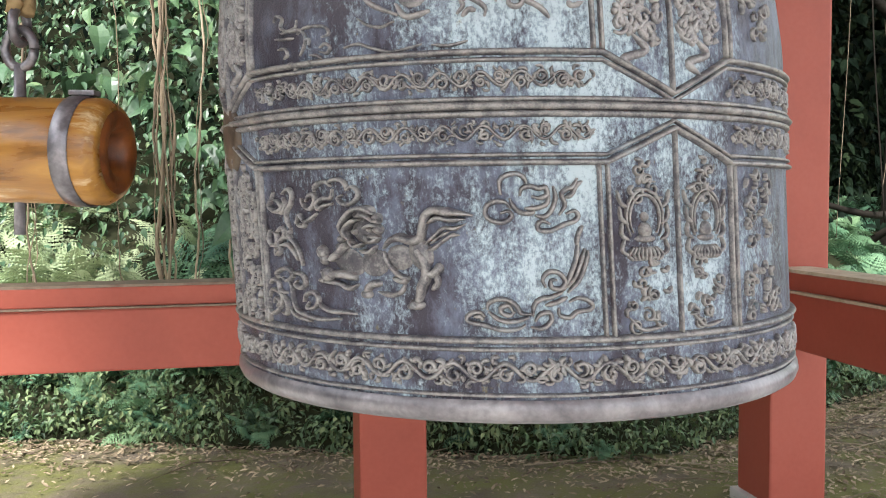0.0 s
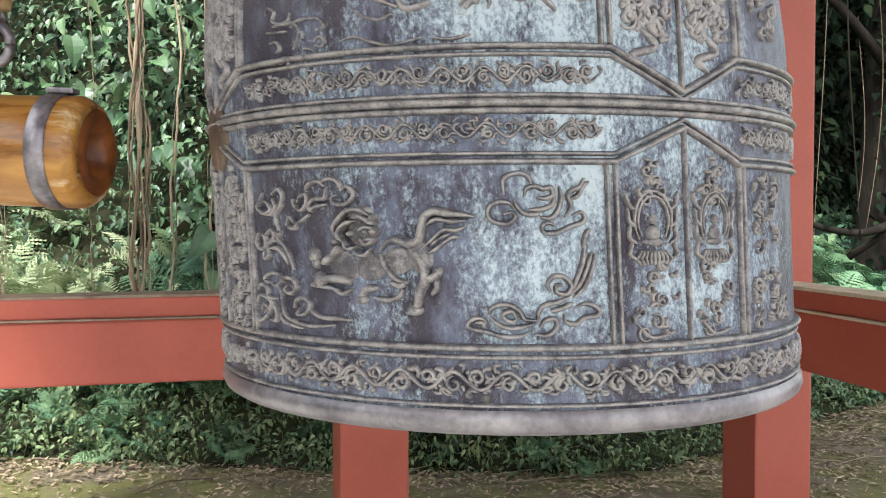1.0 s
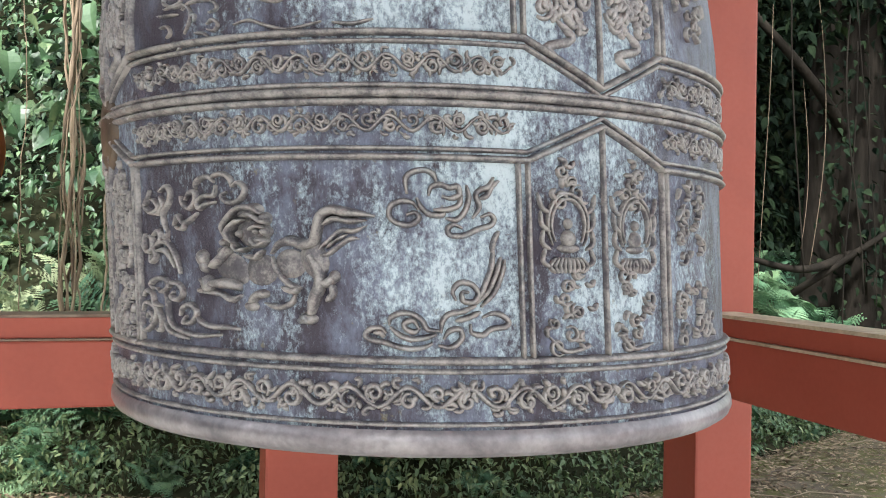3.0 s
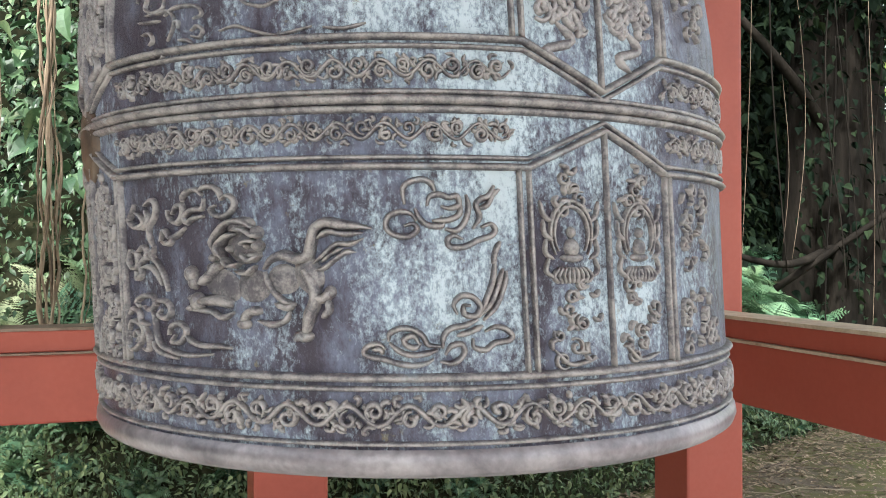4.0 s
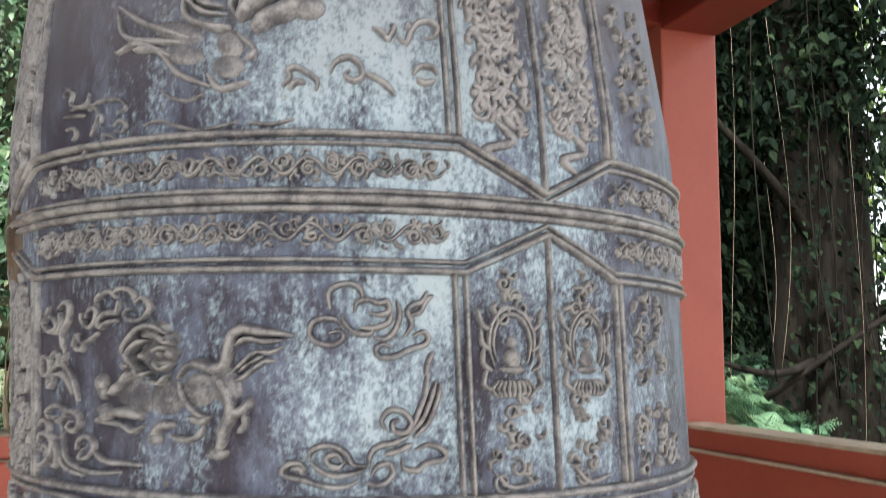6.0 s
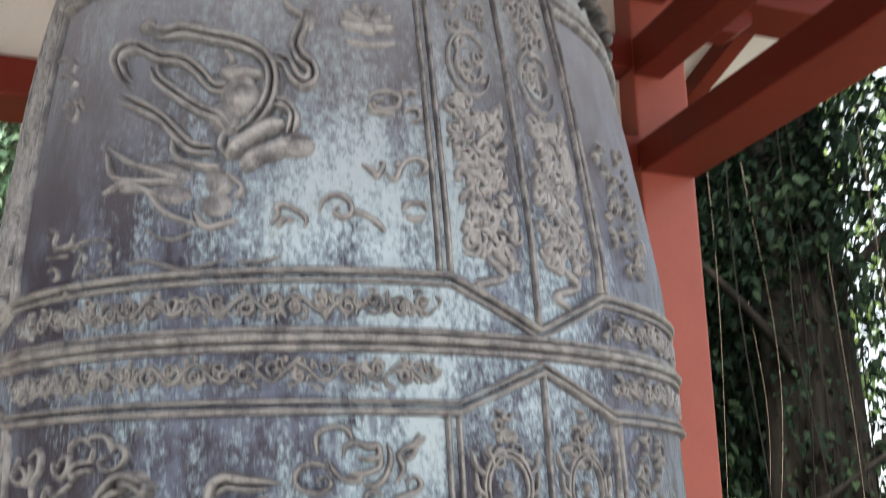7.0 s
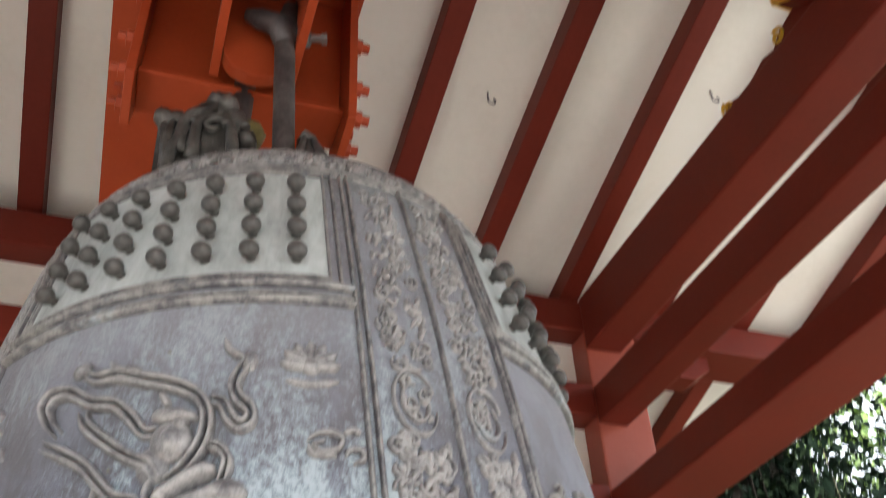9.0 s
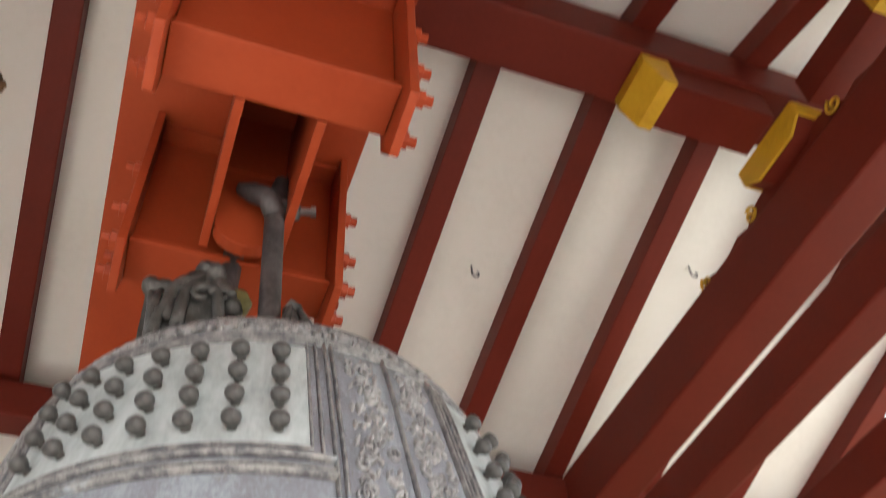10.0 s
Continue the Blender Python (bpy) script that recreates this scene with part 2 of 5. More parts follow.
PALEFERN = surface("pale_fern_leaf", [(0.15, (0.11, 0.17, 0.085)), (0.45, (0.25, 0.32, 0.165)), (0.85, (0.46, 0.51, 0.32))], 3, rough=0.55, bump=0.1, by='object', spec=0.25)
LEAF = surface("broad_leaf", [(0.15, (0.022, 0.050, 0.026)), (0.45, (0.048, 0.100, 0.046)), (0.72, (0.10, 0.17, 0.078)), (0.95, (0.25, 0.30, 0.14))], 3, rough=0.42, bump=0.1, by='island', spec=0.45)
COVER = surface("cover_leaf", [(0.15, (0.028, 0.055, 0.026)), (0.5, (0.080, 0.130, 0.055)), (0.85, (0.20, 0.245, 0.11))], 3, rough=0.5, bump=0.1, by='island', spec=0.35)
# lit copy of the leaf green, sunlight included in the colour
FARLEAF = surface("painted_sunlit_leaf", [(0.15, (0.06, 0.11, 0.02)), (0.5, (0.14, 0.24, 0.04)), (0.9, (0.30, 0.40, 0.09))], 2, rough=0.5, bump=0.0, by='island')
# leaf colour taken near black to stand in for the trees' shade
DARKLEAF = surface("painted_shade_leaf", [(0.15, (0.003, 0.006, 0.004)), (0.5, (0.007, 0.014, 0.008)), (0.9, (0.024, 0.038, 0.017))], 2, rough=0.7, spec=0.05, bump=0.0, by='island')
LITTER = surface("dead_leaf", [(0.15, (0.07, 0.048, 0.03)), (0.5, (0.20, 0.15, 0.092)), (0.9, (0.42, 0.34, 0.23))], 3, rough=0.75, bump=0.0, by='island')
VINE = surface("root_bark", [(0.2, (0.12, 0.088, 0.058)), (0.5, (0.25, 0.19, 0.125)), (0.85, (0.40, 0.33, 0.235))], 14, (1, 1, 0.4), rough=0.8, bump=0.6, by='object')
# bark darkened far below its own tone, so the tree reads as shaded
BARK = surface("shaded_bark", [(0.2, (0.005, 0.0045, 0.004)), (0.5, (0.014, 0.012, 0.0095)), (0.85, (0.034, 0.029, 0.023))], 5, (1, 1, 0.25), rough=0.9, bump=0.8, fine=30, depth=0.03, spec=0.08)
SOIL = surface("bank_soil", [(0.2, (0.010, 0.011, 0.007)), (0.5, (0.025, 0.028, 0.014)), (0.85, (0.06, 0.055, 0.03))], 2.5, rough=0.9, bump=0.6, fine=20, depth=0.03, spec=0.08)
GROUND = surface("mossy_ground", [(0.2, (0.045, 0.034, 0.022)), (0.45, (0.095, 0.074, 0.05)), (0.7, (0.15, 0.12, 0.085)), (0.95, (0.24, 0.20, 0.155))], 3.2, rough=0.9, bump=1.0, fine=70, spot=(1.7, 0.40, 0.56, (0.105, 0.105, 0.026)), depth=0.02)
TWIG = surface("dry_twig", [(0.2, (0.06, 0.042, 0.028)), (0.5, (0.14, 0.105, 0.07)), (0.85, (0.28, 0.23, 0.16))], 6, rough=0.85, bump=0.3, by='island')
CONCRETE = surface("worn_concrete", [(0.2, (0.36, 0.34, 0.30)), (0.6, (0.48, 0.46, 0.42)), (0.9, (0.56, 0.54, 0.50))], 3, rough=0.8, bump=0.3, fine=40)


# ---- mesh helpers ----
class Shape:
    """Vertices and faces gathered for one mesh."""

    def __init__(self):
        self.v, self.f = [], []

    def add(self, verts, faces):
        k = len(self.v)
        self.v.extend(tuple(p) for p in verts)
        self.f.extend(tuple(i + k for i in q) for q in faces)

    def mesh(self, name, material, smooth=False, bevel=0.0):
        me = bpy.data.meshes.new(name)
        me.from_pydata(self.v, [], self.f)
        if bevel:
            bm = bmesh.new()
            bm.from_mesh(me)
            bmesh.ops.recalc_face_normals(bm, faces=bm.faces)
            bmesh.ops.bevel(bm, geom=bm.edges[:], offset=bevel, segments=2, affect='EDGES', profile=0.6)
            bm.to_mesh(me)
            bm.free()
        me.materials.append(material)
        if smooth:
            me.polygons.foreach_set("use_smooth", [True] * len(me.polygons))
        me.update()
        return me


def part(name, shape, material, parent=None, label="", smooth=False, bevel=0.0, m=None):
    me = shape if isinstance(shape, bpy.types.Mesh) else shape.mesh(name, material, smooth, bevel)
    ob = new(name, me)
    if parent is not None:
        ob.parent = parent
        if parent.name == "temple_bell":
            ob.matrix_parent_inverse = LEAN
    if m is not None:
        ob.matrix_basis = m
    return tagged(ob, label)


def base(name, label, category, m=None, group="", kind=""):
    ob = new(name)
    ob.empty_display_size = 0.1
    if m is not None:
        ob.matrix_basis = m
    return tagged(ob, label, category, group, kind)


def block(x0, x1, y0, y1, z0, z1, s=None):
    s = s or Shape()
    s.add([(x, y, z) for z in (z0, z1) for y in (y0, y1) for x in (x0, x1)],
          [(0, 2, 3, 1), (4, 5, 7, 6), (0, 1, 5, 4), (2, 6, 7, 3), (0, 4, 6, 2), (1, 3, 7, 5)])
    return s


def tube(s, pts, rad, n=8, cap=True):
    """A round tube along points; rad is one radius or one per point."""
    pts = [Vector(p) for p in pts]
    rads = rad if isinstance(rad, (list, tuple)) else [rad] * len(pts)
    rings, ref = [], Vector((0.31, 0.17, 0.93))
    for i, p in enumerate(pts):
        d = (pts[min(i + 1, len(pts) - 1)] - pts[max(i - 1, 0)]).normalized()
        a = ref.cross(d)
        if a.length < 0.1:
            a = Vector((1, 0, 0)).cross(d)
        a.normalize()
        b = d.cross(a)
        rings.append([p + (a * math.cos(2 * math.pi * k / n) + b * math.sin(2 * math.pi * k / n)) * rads[i] for k in range(n)])
    verts = [q for r in rings for q in r]
    faces = [(i * n + k, i * n + (k + 1) % n, (i + 1) * n + (k + 1) % n, (i + 1) * n + k) for i in range(len(pts) - 1) for k in range(n)]
    if cap:
        faces += [tuple(range(n))[::-1], tuple((len(pts) - 1) * n + k for k in range(n))]
    s.add(verts, faces)
    return s


def spun(s, profile, n=32, axis='Z', closed=True):
    """A surface of revolution from (radius, height) pairs."""
    verts = []
    for r, h in profile:
        for k in range(n):
            c, q = r * math.cos(2 * math.pi * k / n), r * math.sin(2 * math.pi * k / n)
            verts.append((c, q, h) if axis == 'Z' else (h, c, q))
    faces = [(i * n + k, i * n + (k + 1) % n, (i + 1) * n + (k + 1) % n, (i + 1) * n + k) for i in range(len(profile) - 1) for k in range(n)]
    if closed:
        faces += [tuple(range(n))[::-1], tuple((len(profile) - 1) * n + k for k in range(n))]
    s.add(verts, faces)
    return s


def prism(s, outline, h0, h1, plane='yz'):
    """An outline in a plane, given thickness along the third axis."""
    n = len(outline)
    put = {'yz': lambda a, b, h: (h, a, b), 'xz': lambda a, b, h: (a, h, b), 'xy': lambda a, b, h: (a, b, h)}[plane]
    s.add([put(a, b, h) for h in (h0, h1) for a, b in outline],
          [tuple(range(n)), tuple(range(2 * n - 1, n - 1, -1))] + [(i, (i + 1) % n, n + (i + 1) % n, n + i) for i in range(n)])
    return s


# ---- the ground ----
BACK = 2.043
rng = random.Random(7)
gs = Shape()
NG = 60
axis_g = [math.copysign(abs(u) ** 2.4 * 160, u) for u in np.linspace(-1, 1, NG)]
for gy in axis_g:
    for gx in axis_g:
        near = max(0.0, 1 - (abs(gx) + abs(gy)) / 30)
        gs.v.append((gx, gy, near * 0.02 * noise.noise(Vector((gx * 0.9, gy * 0.9, 0)))))
gs.f = [(j * NG + i, j * NG + i + 1, (j + 1) * NG + i + 1, (j + 1) * NG + i) for j in range(NG - 1) for i in range(NG - 1)]
tagged(part("ground", gs, GROUND, smooth=True), "damp brown earth with green moss patches", "ground", kind="structure")

# mostly out of view; made broad and pale to throw light onto the ceiling
pl = part("platform", block(-7.0, 12.0, -18.0, BACK - 0.30, -0.02, 0.03), CONCRETE, m=pose(0, 0, 0, 0, 0, 13.6), bevel=0.01)
tagged(pl, "pale worn concrete slab, unseen beyond its edge, added to bounce light", "pavement", kind="structure")
# ---- the pavilion, turned a little against the bell ----
TURN = pose(0, 0, 0, 0, 0, 13.6)
pavilion = base("bell_pavilion", "red-painted timber bell pavilion with open sides", "pavilion", TURN)
SIDE, W = 1.948, 0.30


def post(x, y, top, w=W):
    p = part("post", block(x - w / 2, x + w / 2, y - w / 2, y + w / 2, 0.06, top), RED, pavilion, bevel=0.012)
    part("base_stone", block(x - w / 2 - 0.03, x + w / 2 + 0.03, y - w / 2 - 0.03, y + w / 2 + 0.03, -0.02, 0.06), CONCRETE, p, "pale stone footing", bevel=0.012)
    return p


for sx in (-1, 1):
    for sy in (-1, 1):
        post(sx * SIDE, sy * BACK, 4.08)
for sy in (-1, 1):
    post(MIDX, sy * BACK, 3.86)


def rail(x0, x1, y0, y1, edge, lip=0.0):
    """Deep wooden rail with a thinner top board and pale worn edges; the cap overhangs a little."""
    along_x = (x1 - x0) > (y1 - y0)
    r = part("rail", block(x0, x1, y0, y1, 0.850, 1.110), RED, pavilion, bevel=0.01)
    e = 0.012
    bx = (x0, x1, y0 + 0.012, y1 - 0.012) if along_x else (x0 + 0.012, x1 - 0.012, y0, y1)
    part("top_board", block(*bx, 1.118, 1.198), RED, r, bevel=0.005)
    cx = (x0, x1, y0 - e, y1 + e) if along_x else (x0 - e, x1 + e, y0, y1)
    part("worn_edge", block(*cx, 1.1105 - lip, 1.1175), edge, r, "weathered pale wooden edge")
    part("cap_edge", block(*bx, 1.198, 1.209 + lip), edge, r, "weathered pale wooden edge")


for sy in (-1, 1):
    if sy > 0:
        rail(-SIDE + W / 2, MIDX - W / 2, sy * BACK - 0.15, sy * BACK + 0.06, RAIL_EDGE)
        rail(MIDX + W / 2, SIDE - W / 2, sy * BACK - 0.15, sy * BACK + 0.06, RAIL_EDGE)
rail(SIDE - 0.15, SIDE + 0.06, -BACK + W / 2, BACK - W / 2, PALE_EDGE, 0.004)

# three tiers of tie beams on each side
for z0, z1, ext, wd in ((3.03, 3.19, 0.22, 0.30), (3.54, 3.74, 0.22, 0.16), (3.97, 4.28, 0.0, 0.20)):
    for sx in (-1, 1):
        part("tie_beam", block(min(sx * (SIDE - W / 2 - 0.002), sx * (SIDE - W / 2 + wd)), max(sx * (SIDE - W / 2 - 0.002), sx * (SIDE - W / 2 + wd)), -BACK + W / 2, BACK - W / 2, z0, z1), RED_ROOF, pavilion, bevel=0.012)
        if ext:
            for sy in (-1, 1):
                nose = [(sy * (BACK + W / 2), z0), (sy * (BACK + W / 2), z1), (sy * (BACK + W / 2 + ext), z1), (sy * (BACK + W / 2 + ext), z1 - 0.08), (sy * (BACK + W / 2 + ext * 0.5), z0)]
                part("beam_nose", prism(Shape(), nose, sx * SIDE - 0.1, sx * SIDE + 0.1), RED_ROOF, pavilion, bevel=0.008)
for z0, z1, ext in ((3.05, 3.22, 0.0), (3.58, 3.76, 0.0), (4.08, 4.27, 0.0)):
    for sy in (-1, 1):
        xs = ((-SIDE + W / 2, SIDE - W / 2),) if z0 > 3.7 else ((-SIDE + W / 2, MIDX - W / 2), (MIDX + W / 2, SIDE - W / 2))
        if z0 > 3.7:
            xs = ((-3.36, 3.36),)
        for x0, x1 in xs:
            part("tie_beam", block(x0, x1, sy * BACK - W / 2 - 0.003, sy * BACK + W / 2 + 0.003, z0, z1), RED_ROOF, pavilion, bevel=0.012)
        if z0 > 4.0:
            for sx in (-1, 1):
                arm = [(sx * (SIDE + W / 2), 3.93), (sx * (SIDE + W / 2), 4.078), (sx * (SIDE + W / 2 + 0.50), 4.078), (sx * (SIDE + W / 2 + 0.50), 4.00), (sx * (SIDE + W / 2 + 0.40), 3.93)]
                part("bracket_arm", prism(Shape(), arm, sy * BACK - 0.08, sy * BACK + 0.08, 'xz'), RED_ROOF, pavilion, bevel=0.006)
# plaster infill over the back beams
for sy in (-1, 1):
    for z0, z1 in ((3.22, 3.58), (3.76, 4.08)):
        part("infill_panel", block(-SIDE + W / 2, SIDE - W / 2, sy * (BACK + 0.02) - 0.02, sy * (BACK + 0.02) + 0.02, z0, z1), PLASTER, pavilion, "cream plaster panel")

# rafters and ceiling, rising to the ridge over the middle, running out over the eaves
SLOPE, ZP, REACH, YR = 0.28, 4.31, 3.35, -0.2


def roof_z(y):
    return ZP + SLOPE * (2.093 - abs(y - YR))


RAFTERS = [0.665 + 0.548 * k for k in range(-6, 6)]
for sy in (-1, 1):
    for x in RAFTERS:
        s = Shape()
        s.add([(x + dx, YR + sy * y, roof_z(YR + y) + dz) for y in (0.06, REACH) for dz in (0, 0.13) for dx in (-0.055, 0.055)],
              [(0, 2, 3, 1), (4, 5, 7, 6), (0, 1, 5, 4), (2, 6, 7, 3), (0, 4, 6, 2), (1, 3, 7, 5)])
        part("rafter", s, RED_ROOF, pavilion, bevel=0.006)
s = Shape()
for sy in (-1, 1):
    s.add([(x, YR + sy * y, roof_z(YR + y) + 0.13 + dz) for dz in (0, 0.14) for y in (0.0, REACH + 0.1) for x in (-3.4, 3.4)],
          [(0, 2, 3, 1), (4, 5, 7, 6), (0, 1, 5, 4), (2, 6, 7, 3), (0, 4, 6, 2), (1, 3, 7, 5)])
ceiling = part("ceiling", s, PLASTER, m=TURN)
tagged(ceiling, "cream plaster ceiling between red rafters", "ceiling", kind="structure")
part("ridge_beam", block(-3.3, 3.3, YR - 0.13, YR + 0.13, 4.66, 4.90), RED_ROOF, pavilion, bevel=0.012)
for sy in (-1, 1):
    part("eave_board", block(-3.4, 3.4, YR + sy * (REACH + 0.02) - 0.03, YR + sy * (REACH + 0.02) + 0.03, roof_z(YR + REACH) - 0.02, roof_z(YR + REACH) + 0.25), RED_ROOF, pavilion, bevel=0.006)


def spiral_pts(cx, cz, r0, r1, turns, start, hand=1, n=28):
    out = []
    for i in range(n + 1):
        u = i / n
        a = start + hand * turns * 2 * math.pi * u
        r = r0 + (r1 - r0) * u
        out.append((cx + r * math.cos(a), cz + r * math.sin(a)))
    return out


# carved frog-leg strut with bracket arm and yellow-capped blocks, on each gable beam
for sx in (-1, 1):
    xi = sx * 1.92
    half = [(0.0, 4.40), (0.20, 4.395), (0.28, 4.375), (0.33, 4.33), (0.40, 4.35), (0.48, 4.325), (0.57, 4.315), (0.64, 4.345), (0.685, 4.325), (0.665, 4.285)]
    outline = [(YR + a, b) for a, b in half] + [(YR - a, b) for a, b in reversed(half[1:])]
    strut = part("frog_leg_strut", prism(Shape(), outline, xi - 0.09, xi + 0.09), RED_ROOF, pavilion, bevel=0.006)
    for sg in (-1, 1):
        for cy, cz, hand in ((0.285, 4.355, 1), (0.655, 4.322, -1)):
            sp = spiral_pts(YR + sg * cy, cz, 0.040, 0.006, 1.4, 1.2, sg * hand, 22)
            part("scroll", tube(Shape(), [(xi - sx * 0.095, a, b) for a, b in sp], 0.0075, 6), YELLOW, strut, "yellow painted scroll", smooth=True)
    trap = [(-0.11, 4.345), (-0.18, 4.40), (-0.18, 4.48), (0.18, 4.48), (0.18, 4.40), (0.11, 4.345)]
    cap = part("bearing_block", prism(Shape(), [(YR + a, b) for a, b in trap], xi - 0.16, xi + 0.13), RED_ROOF, pavilion, bevel=0.004)
    part("yellow_cap", prism(Shape(), [(YR + a * 1.03, b + 0.002) for a, b in trap], xi - sx * 0.175, xi - sx * 0.162), YELLOW, cap, "yellow painted end")
    for sg in (-1, 1):
        part("yellow_side", prism(Shape(), [(xi - 0.165, 4.403), (xi - 0.165, 4.483), (xi + 0.02, 4.483), (xi + 0.02, 4.403)], YR + sg * 0.182, YR + sg * 0.19, 'xz'), YELLOW, cap, "yellow painted side")
    a0, a1 = sorted((sx * 1.28, sx * 1.74))
    arm = part("bracket_arm", block(a0, a1, YR - 0.10, YR + 0.10, 4.495, 4.685), RED_ROOF, pavilion, bevel=0.006)
    end = [(1.165, 4.60), (1.165, 4.69), (1.29, 4.69), (1.29, 4.49), (1.23, 4.49)]
    part("yellow_cap", prism(Shape(), [(sx * a, b) for a, b in end], YR - 0.115, YR + 0.115, 'xz'), YELLOW, arm, "yellow painted end", bevel=0.003)
    cross = part("bracket_arm", block(xi - 0.09, xi + 0.09, YR - 0.62, YR - 0.20, 4.495, 4.66), RED_ROOF, pavilion, bevel=0.006)
    part("yellow_cap", prism(Shape(), [(YR - 0.70, 4.58), (YR - 0.70, 4.665), (YR - 0.615, 4.665), (YR - 0.615, 4.49), (YR - 0.66, 4.49)], xi - 0.10, xi + 0.10), YELLOW, cross, "yellow painted end", bevel=0.003)
for hx, hy in ((0.95, 0.98), (2.02, 0.72)):
    z = roof_z(hy) + 0.13
    hk = tube(Shape(), [(hx, hy, z), (hx, hy, z - 0.05)] + [(hx + 0.018 - 0.018 * math.cos(a), hy, z - 0.05 - 0.018 * math.sin(a)) for a in np.linspace(0, 4.2, 9)], 0.005, 6)
    part("ceiling_hook", hk, IRON, pavilion, "small iron hook", smooth=True)

# ---- steel hanger over the bell ----
HX = -0.19
hanger = base("steel_hanger", "red-painted bolted steel beam that carries the bell", "steel beam", TURN)
YE = BACK - W / 2 - 0.006
main = part("main_beam", block(HX - 0.24, HX - 0.20, -YE, YE, 3.90, 4.18), STEEL_RED, hanger)
part("web", block(HX + 0.20, HX + 0.24, -YE, YE, 3.90, 4.18), STEEL_RED, main)
part("lower_flange", block(HX - 0.44, HX + 0.30, -YE, YE, 3.88, 3.90), STEEL_RED, main)
part("upper_flange", block(HX - 0.44, HX + 0.30, -YE, YE, 4.18, 4.20), STEEL_RED, main)
for y, zz in ((-0.53, 3.36), (0.11, 3.33)):
    cb = part("cross_beam", block(HX - 0.30, HX + 0.24, y - 0.012, y + 0.012, zz + 0.018, 3.862), STEEL_RED, hanger)
    part("lower_flange", block(HX - 0.30, HX + 0.24, y - 0.075, y + 0.075, zz, zz + 0.018), STEEL_RED, cb, bevel=0.004)
    part("upper_flange", block(HX - 0.30, HX + 0.24, y - 0.075, y + 0.075, 3.862, 3.88), STEEL_RED, cb, bevel=0.004)
    for sx, x in ((-1, HX - 0.315), (1, HX + 0.255)):
        pl = part("end_plate", prism(Shape(), [(y - 0.115, 3.28), (y - 0.115, 3.87), (y + 0.115, 3.87), (y + 0.115, 3.35), (y + 0.05, 3.25)], x - 0.012, x + 0.012), STEEL_RED, cb, bevel=0.003)
        for by, bz in ((-0.09, 3.30), (0.03, 3.30), (-0.09, 3.42), (0.09, 3.42), (-0.09, 3.6), (0.09, 3.6)):
            b = spun(Shape(), [(0.024, 0), (0.024, 0.016), (0.015, 0.018), (0.015, 0.038)], 6, 'X')
            part("bolt", b.mesh("bolt", STEEL_RED), STEEL_RED, cb, m=pose(x + sx * 0.012, y + by, bz, 0, 0, 0 if sx > 0 else 180))
for x in (HX - 0.115, HX + 0.085):
    part("stiffener", block(x - 0.012, x + 0.012, -0.45, 0.03, 3.36, 3.87), STEEL_RED, hanger, bevel=0.003)
lug = [(-0.088, 3.62)] + [(0.088 * math.cos(a), 3.395 + 0.088 * math.sin(a)) for a in np.linspace(math.pi, 2 * math.pi, 15)] + [(0.088, 3.62)]
part("lug_plate", prism(Shape(), [(HX - 0.015 + a, b) for a, b in lug], -0.05, -0.01, 'xz'), STEEL_RED, hanger, bevel=0.003)
part("lug_root", block(HX - 0.100, HX + 0.070, -0.06, 0.00, 3.61, 3.87), STEEL_RED, hanger)

# ---- the bell ----
Z0 = 1.20
# the bell hangs a little out of plumb
LEAN = Matrix(((1, 0, -0.050, 0), (0, 1, -0.015, 0), (0, 0, 1, 0), (0, 0, 0, 1)))
bell = base("temple_bell", "large bronze temple bell with blue-green patina and cast reliefs", "bell", pose(0, 0, Z0))
PZ = [-0.05, 0.0, 0.25, 0.5, 0.65, 0.8, 0.95, 1.1, 1.25, 1.35, 1.42, 1.48, 1.53, 1.57, 1.61, 1.63]
PRAD = [0.605, 0.606, 0.605, 0.607, 0.607, 0.591, 0.574, 0.550, 0.516, 0.494, 0.470, 0.440, 0.395, 0.32, 0.19, 0.06]
_zz = np.linspace(-0.05, 1.63, 660)
_rr = np.interp(_zz, PZ, PRAD)
_k = np.ones(31) / 31
_rr[15:-15] = np.convolve(_rr, _k, 'valid')


def radius(z):
    return float(np.interp(level(z), _zz, _rr))


def level(z):
    """Height over the bell's base of a height on the pattern, which is drawn out towards the crown."""
    return float(np.interp(z, [0.0, 0.134, 0.6, 0.86, 1.08, 1.36, 1.53], [-0.03, 0.103, 0.578, 0.857, 1.097, 1.405, 1.63]))


def on_bell(deg, z, h=0.0):
    """A point of the bell's surface: degrees round it from the front, height on the pattern, and lift outwards."""
    a, r, w = radians(deg), radius(z), level(z)
    slope = float(np.interp(w + 0.012, _zz, _rr) - np.interp(w - 0.012, _zz, _rr)) / 0.024
    nz = -slope / math.hypot(1, slope)
    nr = 1 / math.hypot(1, slope)
    return ((r + h * nr) * math.sin(a), -(r + h * nr) * math.cos(a), w + h * nz)


# body with its lip, mouldings and hollow inside
prof = [(0.535, -0.016), (0.60, -0.018), (0.610, -0.008), (0.610, 0.006), (0.607, 0.014)]
rise = [0.0475 + 0.011 * i for i in range(135)]
prof += [(radius(z), level(z)) for z in rise if z < 1.53] + [(0.02, 1.632)]
s = Shape()
spun(s, prof, 200, closed=False)
inner = [(0.535, -0.016), (0.53, 0.3), (0.52, 0.7), (0.46, 1.1), (0.36, 1.36), (0.01, 1.44)]
spun(s, inner[::-1], 64, closed=False)
part("body", s, BRONZE, bell, smooth=True)
lip = Shape()
